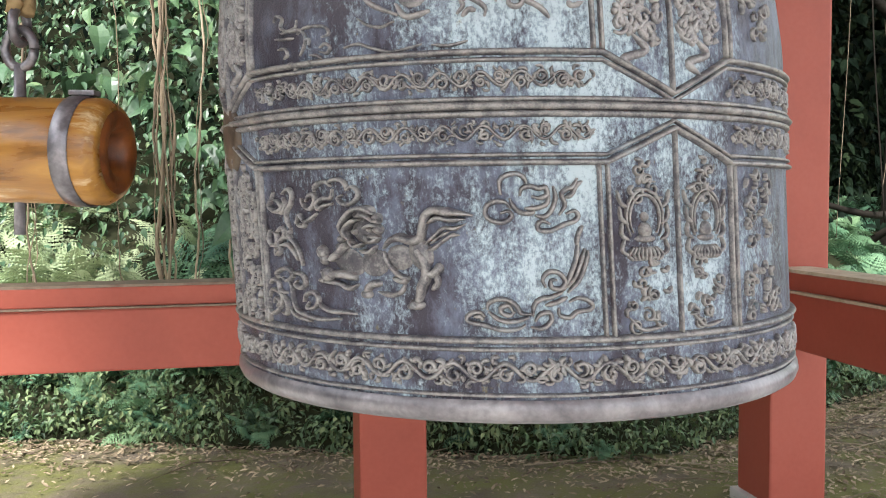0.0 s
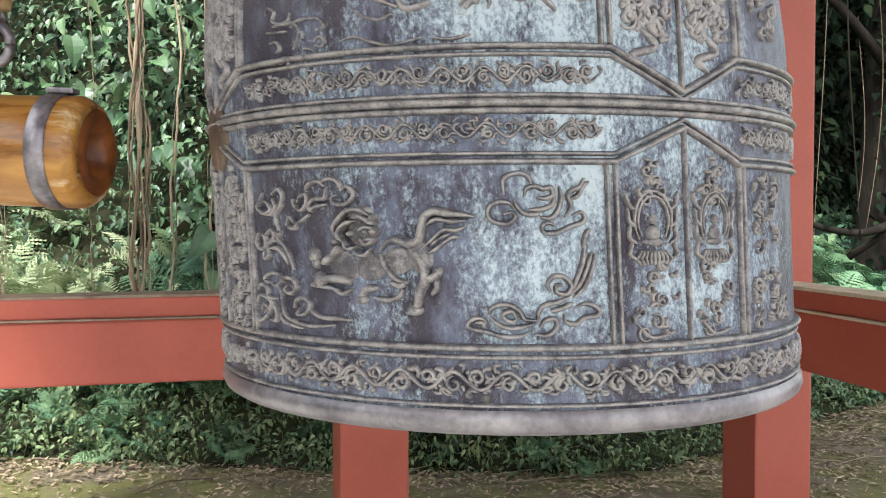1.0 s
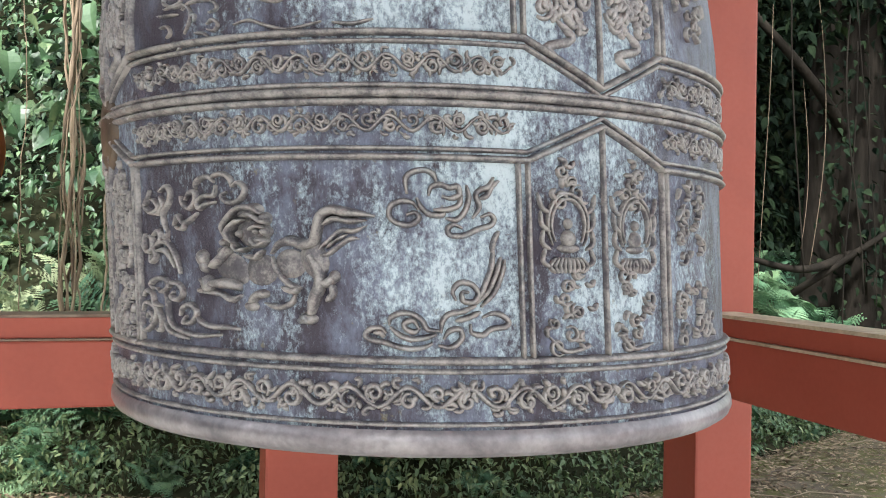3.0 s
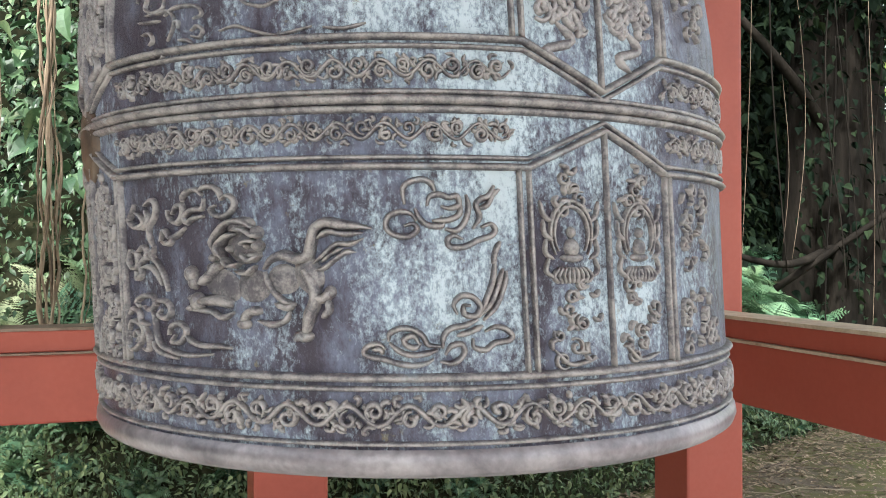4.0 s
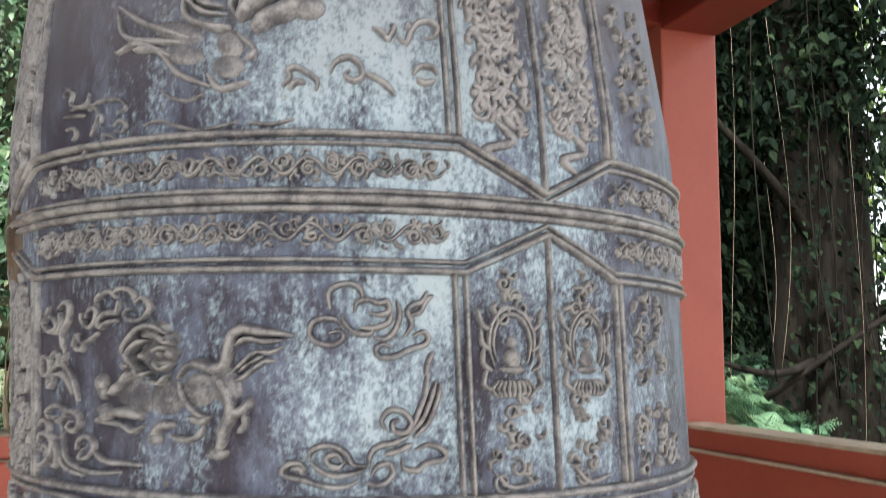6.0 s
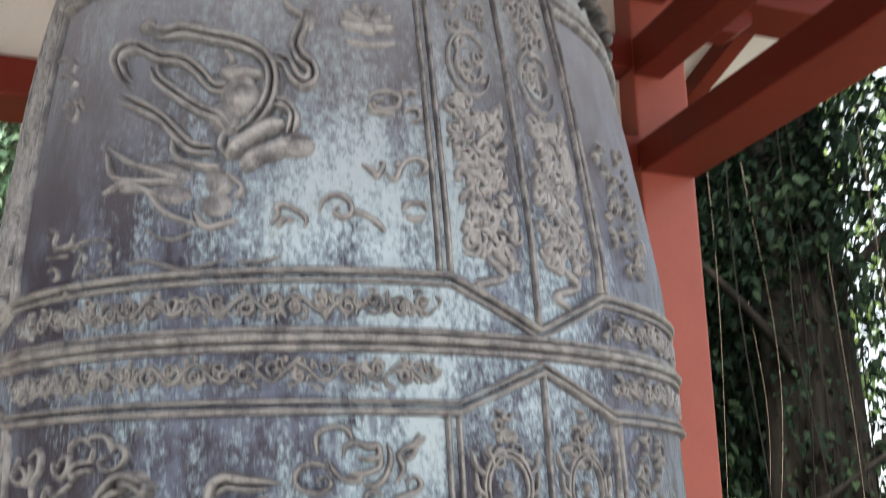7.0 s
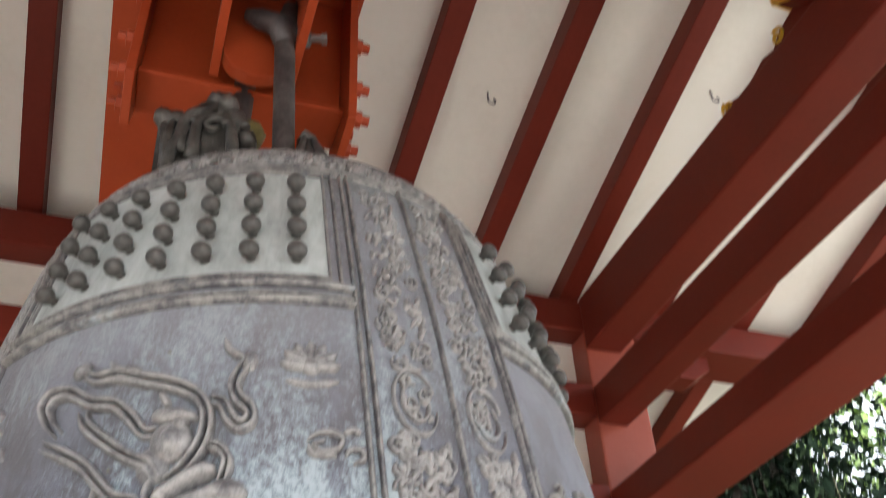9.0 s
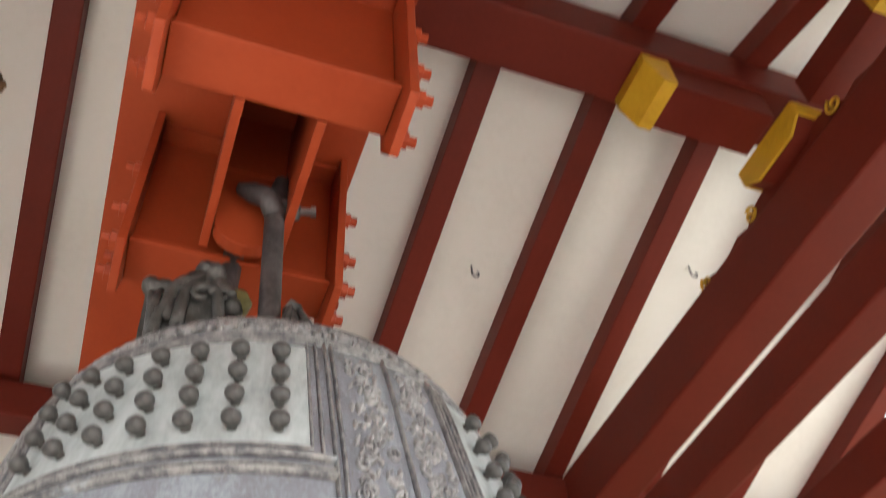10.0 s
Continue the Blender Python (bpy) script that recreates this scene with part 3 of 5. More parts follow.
spun(lip, [(0.560, -0.0185), (0.602, -0.022), (0.6135, -0.014), (0.6185, -0.002), (0.6170, 0.011), (0.6095, 0.019)], 200, closed=False)
part("lip", lip, LIP, bell, "smooth grey bronze rim", smooth=True)


LIFT = 1.35


def smooth_path(pts, sub=5):
    """A rounded curve through control points."""
    if len(pts) < 3:
        return [tuple(np.array(pts[0]) + (np.array(pts[-1]) - np.array(pts[0])) * i / sub) for i in range(sub + 1)]
    p = [np.array(q, float) for q in pts]
    p = [2 * p[0] - p[1]] + p + [2 * p[-1] - p[-2]]
    out = []
    for i in range(1, len(p) - 2):
        for j in range(sub):
            t = j / sub
            out.append(0.5 * (2 * p[i] + (p[i + 1] - p[i - 1]) * t + (2 * p[i - 1] - 5 * p[i] + 4 * p[i + 1] - p[i + 2]) * t * t + (3 * p[i] - p[i - 1] - 3 * p[i + 1] + p[i + 2]) * t ** 3))
    return out + [p[-2]]


def stroke(s, pts, w=0.004, h=0.005, taper=0.35, curve=True, sub=5):
    """A raised, rounded ridge along (degrees, height) points of the bell; taper narrows its ends."""
    path = smooth_path(pts, sub) if curve else pts
    n = len(path)
    mid = radians(1) * radius(path[n // 2][1])
    sec = ((-1, 0.0), (-0.62, 0.75), (0, 1.0), (0.62, 0.75), (1, 0.0))
    verts = []
    for i, (d, z) in enumerate(path):
        d0, z0 = path[max(i - 1, 0)]
        d1, z1 = path[min(i + 1, n - 1)]
        tx, tz = (d1 - d0) * mid, z1 - z0
        q = math.hypot(tx, tz) or 1
        u = i / (n - 1)
        f = min(1.0, taper + (1 - taper) * min(u, 1 - u) * 5)
        for a, b in sec:
            verts.append(on_bell(d + (-tz / q) * a * w * f / mid, z + (tx / q) * a * w * f, LIFT * b * h * (0.5 + 0.5 * f) - (0.001 if b == 0 else 0)))
    s.add(verts, [(i * 5 + k, (i + 1) * 5 + k, (i + 1) * 5 + k + 1, i * 5 + k + 1) for i in range(n - 1) for k in range(4)] + [(0, 1, 2, 3, 4), tuple((n - 1) * 5 + k for k in range(4, -1, -1))])


def dome(s, deg, z, a, b, h, turn=0.0, n=14):
    """A rounded swelling on the bell, half-widths a and b in metres, turned by degrees."""
    c, q = math.cos(radians(turn)), math.sin(radians(turn))
    mid = radians(1) * radius(z)
    verts = []
    for e in (0.02, 0.35, 0.68, 0.9):
        rr_, hh = math.cos(e * math.pi / 2), math.sin(e * math.pi / 2) * h
        for k in range(n):
            x, y = a * rr_ * math.cos(2 * math.pi * k / n), b * rr_ * math.sin(2 * math.pi * k / n)
            verts.append(on_bell(deg + (x * c - y * q) / mid, z + x * q + y * c, hh - (0.001 if e < 0.1 else 0)))
    verts.append(on_bell(deg, z, h))
    faces = [(i * n + k, i * n + (k + 1) % n, (i + 1) * n + (k + 1) % n, (i + 1) * n + k) for i in range(3) for k in range(n)]
    faces += [(3 * n + k, 3 * n + (k + 1) % n, 4 * n) for k in range(n)]
    s.add(verts, faces)


def curl(s, deg, z, r, turns=1.3, start=0.0, hand=1, w=0.004, h=0.005, stem=None):
    """A spiral curl in metres, with an optional stem that leads into it."""
    mid = radians(1) * radius(z)
    pts = [(deg + x / mid, z + y) for x, y in spiral_pts(0, 0, r, r * 0.22, turns, start, hand, max(8, int(11 * turns)))]
    if stem:
        pts = [stem] + pts
    stroke(s, pts, w, h, 0.5, True, 2)


C, HALF = 27.15, 12.15
L, R = C - 90 + HALF, C - HALF
QUADS = [Matrix.Rotation(radians(90 * k), 4, 'Z') for k in range(4)]


def round_bell(name, s, material, quads=(0, 1, 2, 3), label=""):
    me = s.mesh(name, material, True)
    for k in quads:
        part(name, me, material, bell, label, m=QUADS[k])


def arc(d0, d1, z, step=1.5):
    n = max(2, int(abs(d1 - d0) / step))
    return [(d0 + (d1 - d0) * i / n, z) for i in range(n + 1)]


# horizontal mouldings, one quarter each
for z, w, h in ((0.057, 0.004, 0.006), (0.134, 0.0045, 0.005), (0.149, 0.0065, 0.009), (0.513, 0.006, 0.007), (0.5255, 0.008, 0.011), (0.536, 0.005, 0.006), (1.362, 0.006, 0.006), (1.376, 0.004, 0.005), (1.432, 0.005, 0.006), (1.444, 0.004, 0.005)):
    s = Shape()
    stroke(s, arc(L, L + 90, z), w, h, 1.0, False)
    round_bell("moulding", s, RELIEF)


def border(pts, w=0.0042, h=0.007):
    s = Shape()
    stroke(s, pts, w, h, 1.0, False)
    round_bell("panel_border", s, RELIEF)


# panel borders that bend up and down to the crossings
for off, w, h in ((0.0, 0.0055, 0.009), (0.012, 0.004, 0.006)):
    border(arc(L, R, 0.436 + off) + [(R + (C - R) * u, 0.436 + off + 0.056 * u) for u in np.linspace(0.1, 1, 8)] + [(C + (C - R) * u, 0.492 + off - 0.056 * u) for u in np.linspace(0.1, 1, 8)], w, h)
    border(arc(L, R, 0.610 - off) + [(R + (C - R) * u, 0.610 - off - 0.062 * u) for u in np.linspace(0.1, 1, 8)] + [(C + (C - R) * u, 0.548 - off + 0.062 * u) for u in np.linspace(0.1, 1, 8)], w, h)
for d, zt, zb in ((R - 1.4, 0.434, 0.61), (R, 0.434, 0.61), (C, 0.49, 0.548), (C + HALF, 0.434, 0.61), (C + HALF + 1.2, 0.434, 0.61)):
    border([(d, z) for z in np.linspace(0.153, zt, 14)])
    border([(d, z) for z in np.linspace(zb, 1.36, 40)])
for z, w, h in ((1.062, 0.006, 0.010), (1.074, 0.004, 0.006), (1.092, 0.006, 0.009)):
    border(arc(L + 1.5, R - 1.6, z), w, h)
for d0, d1, z0, z1 in ((-46.0, 9.8, 1.110, 1.350), (-47.3, 11.6, 1.100, 1.357)):
    border([(d0, z) for z in np.linspace(z0, z1, 12)] + arc(d0, d1, z1)[1:] + [(d1, z) for z in np.linspace(z1, z0, 12)][1:] + arc(d1, d0, z0)[1:], 0.0035, 0.005)


def scroll_band(s, d0, d1, z0, z1, seed, fat=1.0):
    """Arabesque of a waving stem with curls and hooked leaves."""
    q = random.Random(seed)
    zc, amp = (z0 + z1) / 2, (z1 - z0) / 2
    mid = radians(1) * radius(zc)
    period = amp * 3.3 / mid
    n = max(1, round((d1 - d0) / period))
    period = (d1 - d0) / n
    w = amp * 0.17 * fat
    stroke(s, [(d0 + (d1 - d0) * i / (n * 8), zc + amp * 0.55 * math.sin(2 * math.pi * i / 8)) for i in range(n * 8 + 1)], w, w * 1.7, 0.6, True, 2)
    for k in range(n):
        for half, sg in ((0.25, 1), (0.75, -1)):
            d = d0 + (k + half) * period + q.uniform(-0.06, 0.06) * period
            curl(s, d, zc - sg * amp * 0.22, amp * q.uniform(0.42, 0.58), q.uniform(1.0, 1.5), sg * 1.4 + q.uniform(-0.4, 0.4), sg * q.choice((-1, 1)), w, w * 1.8)
            for j in range(8):
                a = q.uniform(0, 2 * math.pi)
                r = amp * q.uniform(0.45, 1.0)
                dx, dz = d + q.uniform(-0.4, 0.4) * period, zc + q.uniform(-0.75, 0.75) * amp
                p0 = (dx, dz)
                bend = q.choice((-1, 1)) * 0.5
                p1 = (dx + r * 0.5 * math.cos(a) / mid, max(z0, min(z1, dz + r * 0.5 * math.sin(a))))
                p2 = (dx + r * math.cos(a + bend) / mid, max(z0, min(z1, dz + r * math.sin(a + bend))))
                stroke(s, [p0, p1, p2], w * q.uniform(0.65, 1.25), w * q.uniform(1.1, 1.8), 0.15, True, 3)


for k in range(4):
    s = Shape()
    scroll_band(s, L - 11, L + 78.6, 0.072, 0.122, 20 + k, 1.1)
    part("scroll_band", s, RELIEF, bell, "cast band of scrolling leaves", smooth=True, m=QUADS[k])
    s = Shape()
    scroll_band(s, L + 2, R - 2, 0.464, 0.503, 30 + k)
    scroll_band(s, L + 2, R - 2, 0.548, 0.588, 40 + k)
    part("scroll_band", s, RELIEF, bell, "cast band of scrolling leaves", smooth=True, m=QUADS[k])
    s = Shape()
    scroll_band(s, L, L + 90, 1.384, 1.426, 50 + k, 0.9)
    part("scroll_band", s, RELIEF_UP, bell, "cast band of scrolling leaves", smooth=True, m=QUADS[k])


# clouds, lion and flowing ribbons of the front panels
for quad in (0, 3):
    s = Shape()
    stroke(s, [(-45.6, 0.393), (-46.5, 0.378), (-47.2, 0.368), (-45.4, 0.358), (-43.3, 0.364), (-44.1, 0.375), (-45.4, 0.379)], 0.0046, 0.0072, 0.45)
    stroke(s, [(-43.0, 0.39), (-41.1, 0.398), (-40.1, 0.389), (-40.5, 0.373), (-41.9, 0.358), (-41.8, 0.339), (-41.0, 0.327)], 0.0046, 0.0072, 0.45)
    stroke(s, [(-44.7, 0.356), (-43.1, 0.358), (-42.0, 0.369), (-42.8, 0.383)], 0.0046, 0.0072, 0.45)
    part("cloud_relief", s, RELIEF, bell, "raised curling cloud", smooth=True, m=QUADS[quad])
for quad in (0, 3):
    s = Shape()
    stroke(s, [(-37.7, 0.382), (-37.3, 0.371), (-35.8, 0.363), (-34.6, 0.374), (-34.6, 0.388), (-35.8, 0.386), (-36.7, 0.376)], 0.0046, 0.0072, 0.45)
    stroke(s, [(-39.6, 0.337), (-38.5, 0.352), (-37.3, 0.342), (-35.9, 0.345), (-34.2, 0.356)], 0.0046, 0.0072, 0.45)
    stroke(s, [(-39.2, 0.335), (-37.6, 0.333), (-36.7, 0.343)], 0.0046, 0.0072, 0.45)
    part("cloud_relief", s, RELIEF, bell, "raised curling cloud", smooth=True, m=QUADS[quad])
for quad in (0, 3):
    s = Shape()
    stroke(s, [(-34.5, 0.393), (-34.2, 0.402), (-33.0, 0.409), (-31.6, 0.409), (-30.8, 0.401)], 0.0046, 0.0072, 0.45)
    stroke(s, [(-31.4, 0.407), (-30.2, 0.413), (-28.7, 0.412), (-27.7, 0.403), (-27.6, 0.393)], 0.0046, 0.0072, 0.45)
    stroke(s, [(-27.6, 0.395), (-26.5, 0.4), (-25.5, 0.393), (-25.6, 0.382), (-26.9, 0.372), (-28.5, 0.372), (-29.4, 0.381), (-28.5, 0.387)], 0.0046, 0.0072, 0.45)
    stroke(s, [(-30.5, 0.397), (-30.9, 0.383), (-32.7, 0.381), (-34.1, 0.372), (-33.8, 0.363), (-32.4, 0.369), (-30.6, 0.372)], 0.0046, 0.0072, 0.45)
    part("cloud_relief", s, RELIEF, bell, "raised curling cloud", smooth=True, m=QUADS[quad])
for quad in (0, 3):
    s = Shape()
    stroke(s, [(-47.5, 0.325), (-48.1, 0.309), (-47.2, 0.297), (-45.4, 0.301), (-45.5, 0.317), (-46.9, 0.321)], 0.0046, 0.0072, 0.45)
    stroke(s, [(-45.4, 0.322), (-43.4, 0.329), (-42.9, 0.317), (-44.3, 0.309)], 0.0046, 0.0072, 0.45)
    stroke(s, [(-46.2, 0.292), (-46.0, 0.28), (-44.5, 0.288), (-44.7, 0.302), (-42.7, 0.313), (-40.6, 0.306), (-39.4, 0.291), (-38.7, 0.275), (-38.5, 0.263)], 0.0046, 0.0072, 0.45)
    stroke(s, [(-44.4, 0.298), (-42.2, 0.298), (-40.5, 0.287), (-39.6, 0.272)], 0.0046, 0.0072, 0.45)
    stroke(s, [(-41.0, 0.327), (-41.7, 0.316), (-40.9, 0.31)], 0.0046, 0.0072, 0.45)
    part("cloud_relief", s, RELIEF, bell, "raised curling cloud", smooth=True, m=QUADS[quad])
for quad in (0, 3):
    s = Shape()
    stroke(s, [(-45.7, 0.237), (-46.3, 0.246), (-44.2, 0.255), (-42.0, 0.254), (-41.5, 0.243), (-43.1, 0.234), (-44.7, 0.239)], 0.0046, 0.0072, 0.45)
    stroke(s, [(-41.3, 0.241), (-40.6, 0.249), (-38.7, 0.246), (-38.0, 0.233), (-39.4, 0.223), (-40.8, 0.228), (-40.2, 0.236)], 0.0046, 0.0072, 0.45)
    stroke(s, [(-48.8, 0.225), (-47.5, 0.234), (-45.8, 0.229), (-45.3, 0.215), (-43.4, 0.211)], 0.0046, 0.0072, 0.45)
    stroke(s, [(-49.2, 0.201), (-48.1, 0.215), (-45.6, 0.211), (-44.7, 0.2), (-45.9, 0.183), (-48.2, 0.171), (-49.7, 0.18), (-49.3, 0.192)], 0.0046, 0.0072, 0.45)
    stroke(s, [(-47.7, 0.19), (-46.8, 0.2), (-45.7, 0.193), (-47.0, 0.184)], 0.0046, 0.0072, 0.45)
    stroke(s, [(-45.3, 0.174), (-43.7, 0.175), (-43.5, 0.193), (-44.7, 0.21)], 0.0046, 0.0072, 0.45)
    stroke(s, [(-42.5, 0.235), (-41.7, 0.221), (-41.6, 0.202), (-40.6, 0.183), (-37.7, 0.174), (-34.5, 0.171), (-30.4, 0.175)], 0.0046, 0.0072, 0.45)
    stroke(s, [(-38.8, 0.199), (-38.1, 0.212), (-36.3, 0.217), (-35.1, 0.206), (-36.2, 0.191), (-38.1, 0.189), (-37.4, 0.2)], 0.0046, 0.0072, 0.45)
    stroke(s, [(-35.1, 0.201), (-34.2, 0.192), (-32.0, 0.186), (-29.2, 0.187), (-27.1, 0.185)], 0.0046, 0.0072, 0.45)
    stroke(s, [(-42.5, 0.187), (-41.1, 0.173), (-37.1, 0.165)], 0.0046, 0.0072, 0.45)
    part("cloud_relief", s, RELIEF, bell, "raised curling cloud", smooth=True, m=QUADS[quad])
for quad in (0, 3):
    s = Shape()
    stroke(s, [(-1.9, 0.384), (-2.0, 0.405), (-1.0, 0.415), (0.7, 0.418), (1.8, 0.411), (2.1, 0.401)], 0.0046, 0.0072, 0.45)
    stroke(s, [(-0.6, 0.379), (-0.0, 0.365), (1.1, 0.356), (2.7, 0.355), (3.2, 0.362)], 0.0046, 0.0072, 0.45)
    stroke(s, [(1.0, 0.382), (1.4, 0.394), (2.6, 0.398), (3.9, 0.394), (5.0, 0.396), (5.2, 0.384), (4.0, 0.379), (2.8, 0.382)], 0.0046, 0.0072, 0.45)
    stroke(s, [(1.6, 0.362), (3.6, 0.363), (5.1, 0.37), (5.5, 0.384)], 0.0046, 0.0072, 0.45)
    stroke(s, [(3.2, 0.351), (4.7, 0.349), (5.9, 0.361), (6.5, 0.38), (6.2, 0.398)], 0.0046, 0.0072, 0.45)
    stroke(s, [(-0.4, 0.362), (-1.2, 0.372), (-2.6, 0.374), (-4.1, 0.367), (-4.4, 0.353), (-3.4, 0.343), (-1.6, 0.341), (-0.4, 0.35), (-0.9, 0.358), (-2.1, 0.355)], 0.0046, 0.0072, 0.45)
    part("cloud_relief", s, RELIEF, bell, "raised curling cloud", smooth=True, m=QUADS[quad])
for quad in (0, 3):
    s = Shape()
    stroke(s, [(5.5, 0.337), (4.3, 0.342), (3.5, 0.336), (3.9, 0.327), (5.7, 0.327), (7.6, 0.336), (9.4, 0.342), (9.9, 0.351), (9.3, 0.358), (8.0, 0.353)], 0.0046, 0.0072, 0.45)
    stroke(s, [(6.9, 0.351), (7.9, 0.367), (7.5, 0.384), (8.2, 0.392), (9.2, 0.396), (10.0, 0.41)], 0.0046, 0.0072, 0.45)
    stroke(s, [(7.8, 0.379), (9.0, 0.384), (9.8, 0.398), (10.7, 0.405)], 0.0046, 0.0072, 0.45)
    stroke(s, [(10.5, 0.334), (9.8, 0.32), (9.4, 0.303)], 0.0046, 0.0072, 0.45)
    part("cloud_relief", s, RELIEF, bell, "raised curling cloud", smooth=True, m=QUADS[quad])
for quad in (0, 3):
    s = Shape()
    stroke(s, [(4.3, 0.235), (3.9, 0.248), (4.9, 0.26), (6.5, 0.258), (7.4, 0.245), (6.7, 0.233), (5.3, 0.235), (5.2, 0.246), (6.1, 0.247)], 0.0046, 0.0072, 0.45)
    stroke(s, [(7.0, 0.23), (8.8, 0.249), (9.9, 0.273), (10.7, 0.297)], 0.0046, 0.0072, 0.45)
    stroke(s, [(7.7, 0.226), (9.6, 0.247), (10.8, 0.275), (11.2, 0.294)], 0.0046, 0.0072, 0.45)
    stroke(s, [(7.2, 0.233), (8.3, 0.256), (9.3, 0.282), (9.7, 0.311)], 0.0046, 0.0072, 0.45)
    stroke(s, [(2.1, 0.189), (2.4, 0.206), (3.4, 0.216), (5.3, 0.22), (7.0, 0.228)], 0.0046, 0.0072, 0.45)
    stroke(s, [(1.7, 0.171), (3.5, 0.169), (4.9, 0.181), (4.7, 0.194), (3.3, 0.192), (2.4, 0.18)], 0.0046, 0.0072, 0.45)
    stroke(s, [(6.2, 0.202), (6.3, 0.19), (7.8, 0.186), (9.1, 0.195), (11.0, 0.198), (11.5, 0.206), (10.5, 0.215), (9.2, 0.217), (7.8, 0.211)], 0.0046, 0.0072, 0.45)
    stroke(s, [(4.1, 0.206), (5.9, 0.211), (7.6, 0.219)], 0.0046, 0.0072, 0.45)
    part("cloud_relief", s, RELIEF, bell, "raised curling cloud", smooth=True, m=QUADS[quad])
for quad in (0, 3):
    s = Shape()
    stroke(s, [(-5.3, 0.188), (-6.1, 0.195), (-7.5, 0.193), (-8.2, 0.184), (-7.4, 0.178), (-5.4, 0.174), (-3.9, 0.169), (-1.9, 0.166), (-0.1, 0.169), (0.9, 0.175)], 0.0046, 0.0072, 0.45)
    stroke(s, [(-4.9, 0.199), (-4.7, 0.209), (-3.4, 0.216), (-1.7, 0.215), (-0.4, 0.206), (0.3, 0.194), (2.0, 0.192)], 0.0046, 0.0072, 0.45)
    stroke(s, [(-4.8, 0.197), (-3.5, 0.185), (-1.9, 0.18), (-0.1, 0.182), (1.5, 0.187)], 0.0046, 0.0072, 0.45)
    stroke(s, [(-0.8, 0.194), (-1.6, 0.206), (-2.8, 0.202), (-2.6, 0.194), (-1.5, 0.19), (-0.6, 0.197)], 0.0046, 0.0072, 0.45)
    stroke(s, [(-7.1, 0.188), (-6.0, 0.188), (-5.7, 0.181)], 0.0046, 0.0072, 0.45)
    part("cloud_relief", s, RELIEF, bell, "raised curling cloud", smooth=True, m=QUADS[quad])
for quad in (0,):
    s = Shape()
    stroke(s, [(-21.3, 0.297), (-20.1, 0.311), (-18.4, 0.316), (-16.6, 0.311), (-15.0, 0.315), (-14.4, 0.334), (-13.8, 0.352), (-12.3, 0.36), (-10.3, 0.357), (-8.2, 0.355), (-6.3, 0.352)], 0.0085, 0.014, 0.2)
    stroke(s, [(-13.8, 0.338), (-12.1, 0.348), (-10.1, 0.345), (-7.5, 0.346)], 0.005, 0.01, 0.15)
    stroke(s, [(-14.4, 0.303), (-12.8, 0.317), (-11.1, 0.331), (-9.3, 0.331), (-7.4, 0.339)], 0.004, 0.008, 0.15)
    stroke(s, [(-14.8, 0.294), (-13.0, 0.298), (-11.4, 0.31), (-9.8, 0.32), (-8.5, 0.32)], 0.004, 0.008, 0.15)
    stroke(s, [(-13.3, 0.306), (-11.9, 0.317), (-10.2, 0.326)], 0.0035, 0.006, 0.2)
    stroke(s, [(-21.3, 0.293), (-20.5, 0.272), (-18.9, 0.254), (-17.0, 0.248)], 0.005, 0.008, 0.4)
    stroke(s, [(-15.6, 0.296), (-14.5, 0.276), (-14.3, 0.255), (-15.1, 0.236), (-15.8, 0.211)], 0.01, 0.013, 0.6)
    stroke(s, [(-14.6, 0.26), (-13.2, 0.257), (-12.2, 0.266)], 0.008, 0.012, 0.5)
    stroke(s, [(-12.6, 0.255), (-12.5, 0.242), (-13.4, 0.231)], 0.006, 0.01, 0.5)
    stroke(s, [(-28.4, 0.305), (-29.9, 0.288), (-31.7, 0.276)], 0.008, 0.012, 0.6)
    stroke(s, [(-26.5, 0.247), (-28.8, 0.252), (-31.9, 0.251)], 0.009, 0.013, 0.6)
    stroke(s, [(-33.4, 0.237), (-30.2, 0.236), (-28.3, 0.228), (-26.4, 0.236)], 0.005, 0.008, 0.4)
    stroke(s, [(-22.0, 0.239), (-23.8, 0.237), (-25.1, 0.224)], 0.007, 0.01, 0.5)
    stroke(s, [(-22.7, 0.225), (-20.6, 0.22), (-18.7, 0.226), (-17.9, 0.239)], 0.005, 0.007, 0.3)
    stroke(s, [(-19.9, 0.249), (-18.3, 0.244), (-17.3, 0.249)], 0.006, 0.01, 0.4)
    stroke(s, [(-28.2, 0.316), (-28.6, 0.334), (-27.5, 0.35), (-26.0, 0.361), (-24.0, 0.363), (-22.5, 0.354)], 0.006, 0.018, 0.4)
    stroke(s, [(-27.1, 0.31), (-27.7, 0.327), (-26.5, 0.341), (-24.9, 0.346)], 0.005, 0.02, 0.3)
    stroke(s, [(-25.8, 0.35), (-23.8, 0.352), (-22.1, 0.343), (-21.3, 0.348)], 0.005, 0.02, 0.3)
    stroke(s, [(-24.2, 0.33), (-23.0, 0.336), (-21.8, 0.334)], 0.004, 0.02, 0.4)
    stroke(s, [(-27.1, 0.312), (-26.2, 0.301), (-24.7, 0.305)], 0.004, 0.018, 0.4)
    stroke(s, [(-24.2, 0.32), (-23.1, 0.309), (-21.6, 0.316)], 0.004, 0.018, 0.3)
    stroke(s, [(-25.4, 0.294), (-23.6, 0.291), (-22.4, 0.302)], 0.004, 0.016, 0.3)
    dome(s, -24.2, 0.329, 0.03, 0.026, 0.011, 0)
    dome(s, -28.1, 0.274, 0.036, 0.024, 0.004, -20)
    dome(s, -23.1, 0.273, 0.03, 0.024, 0.004, 10)
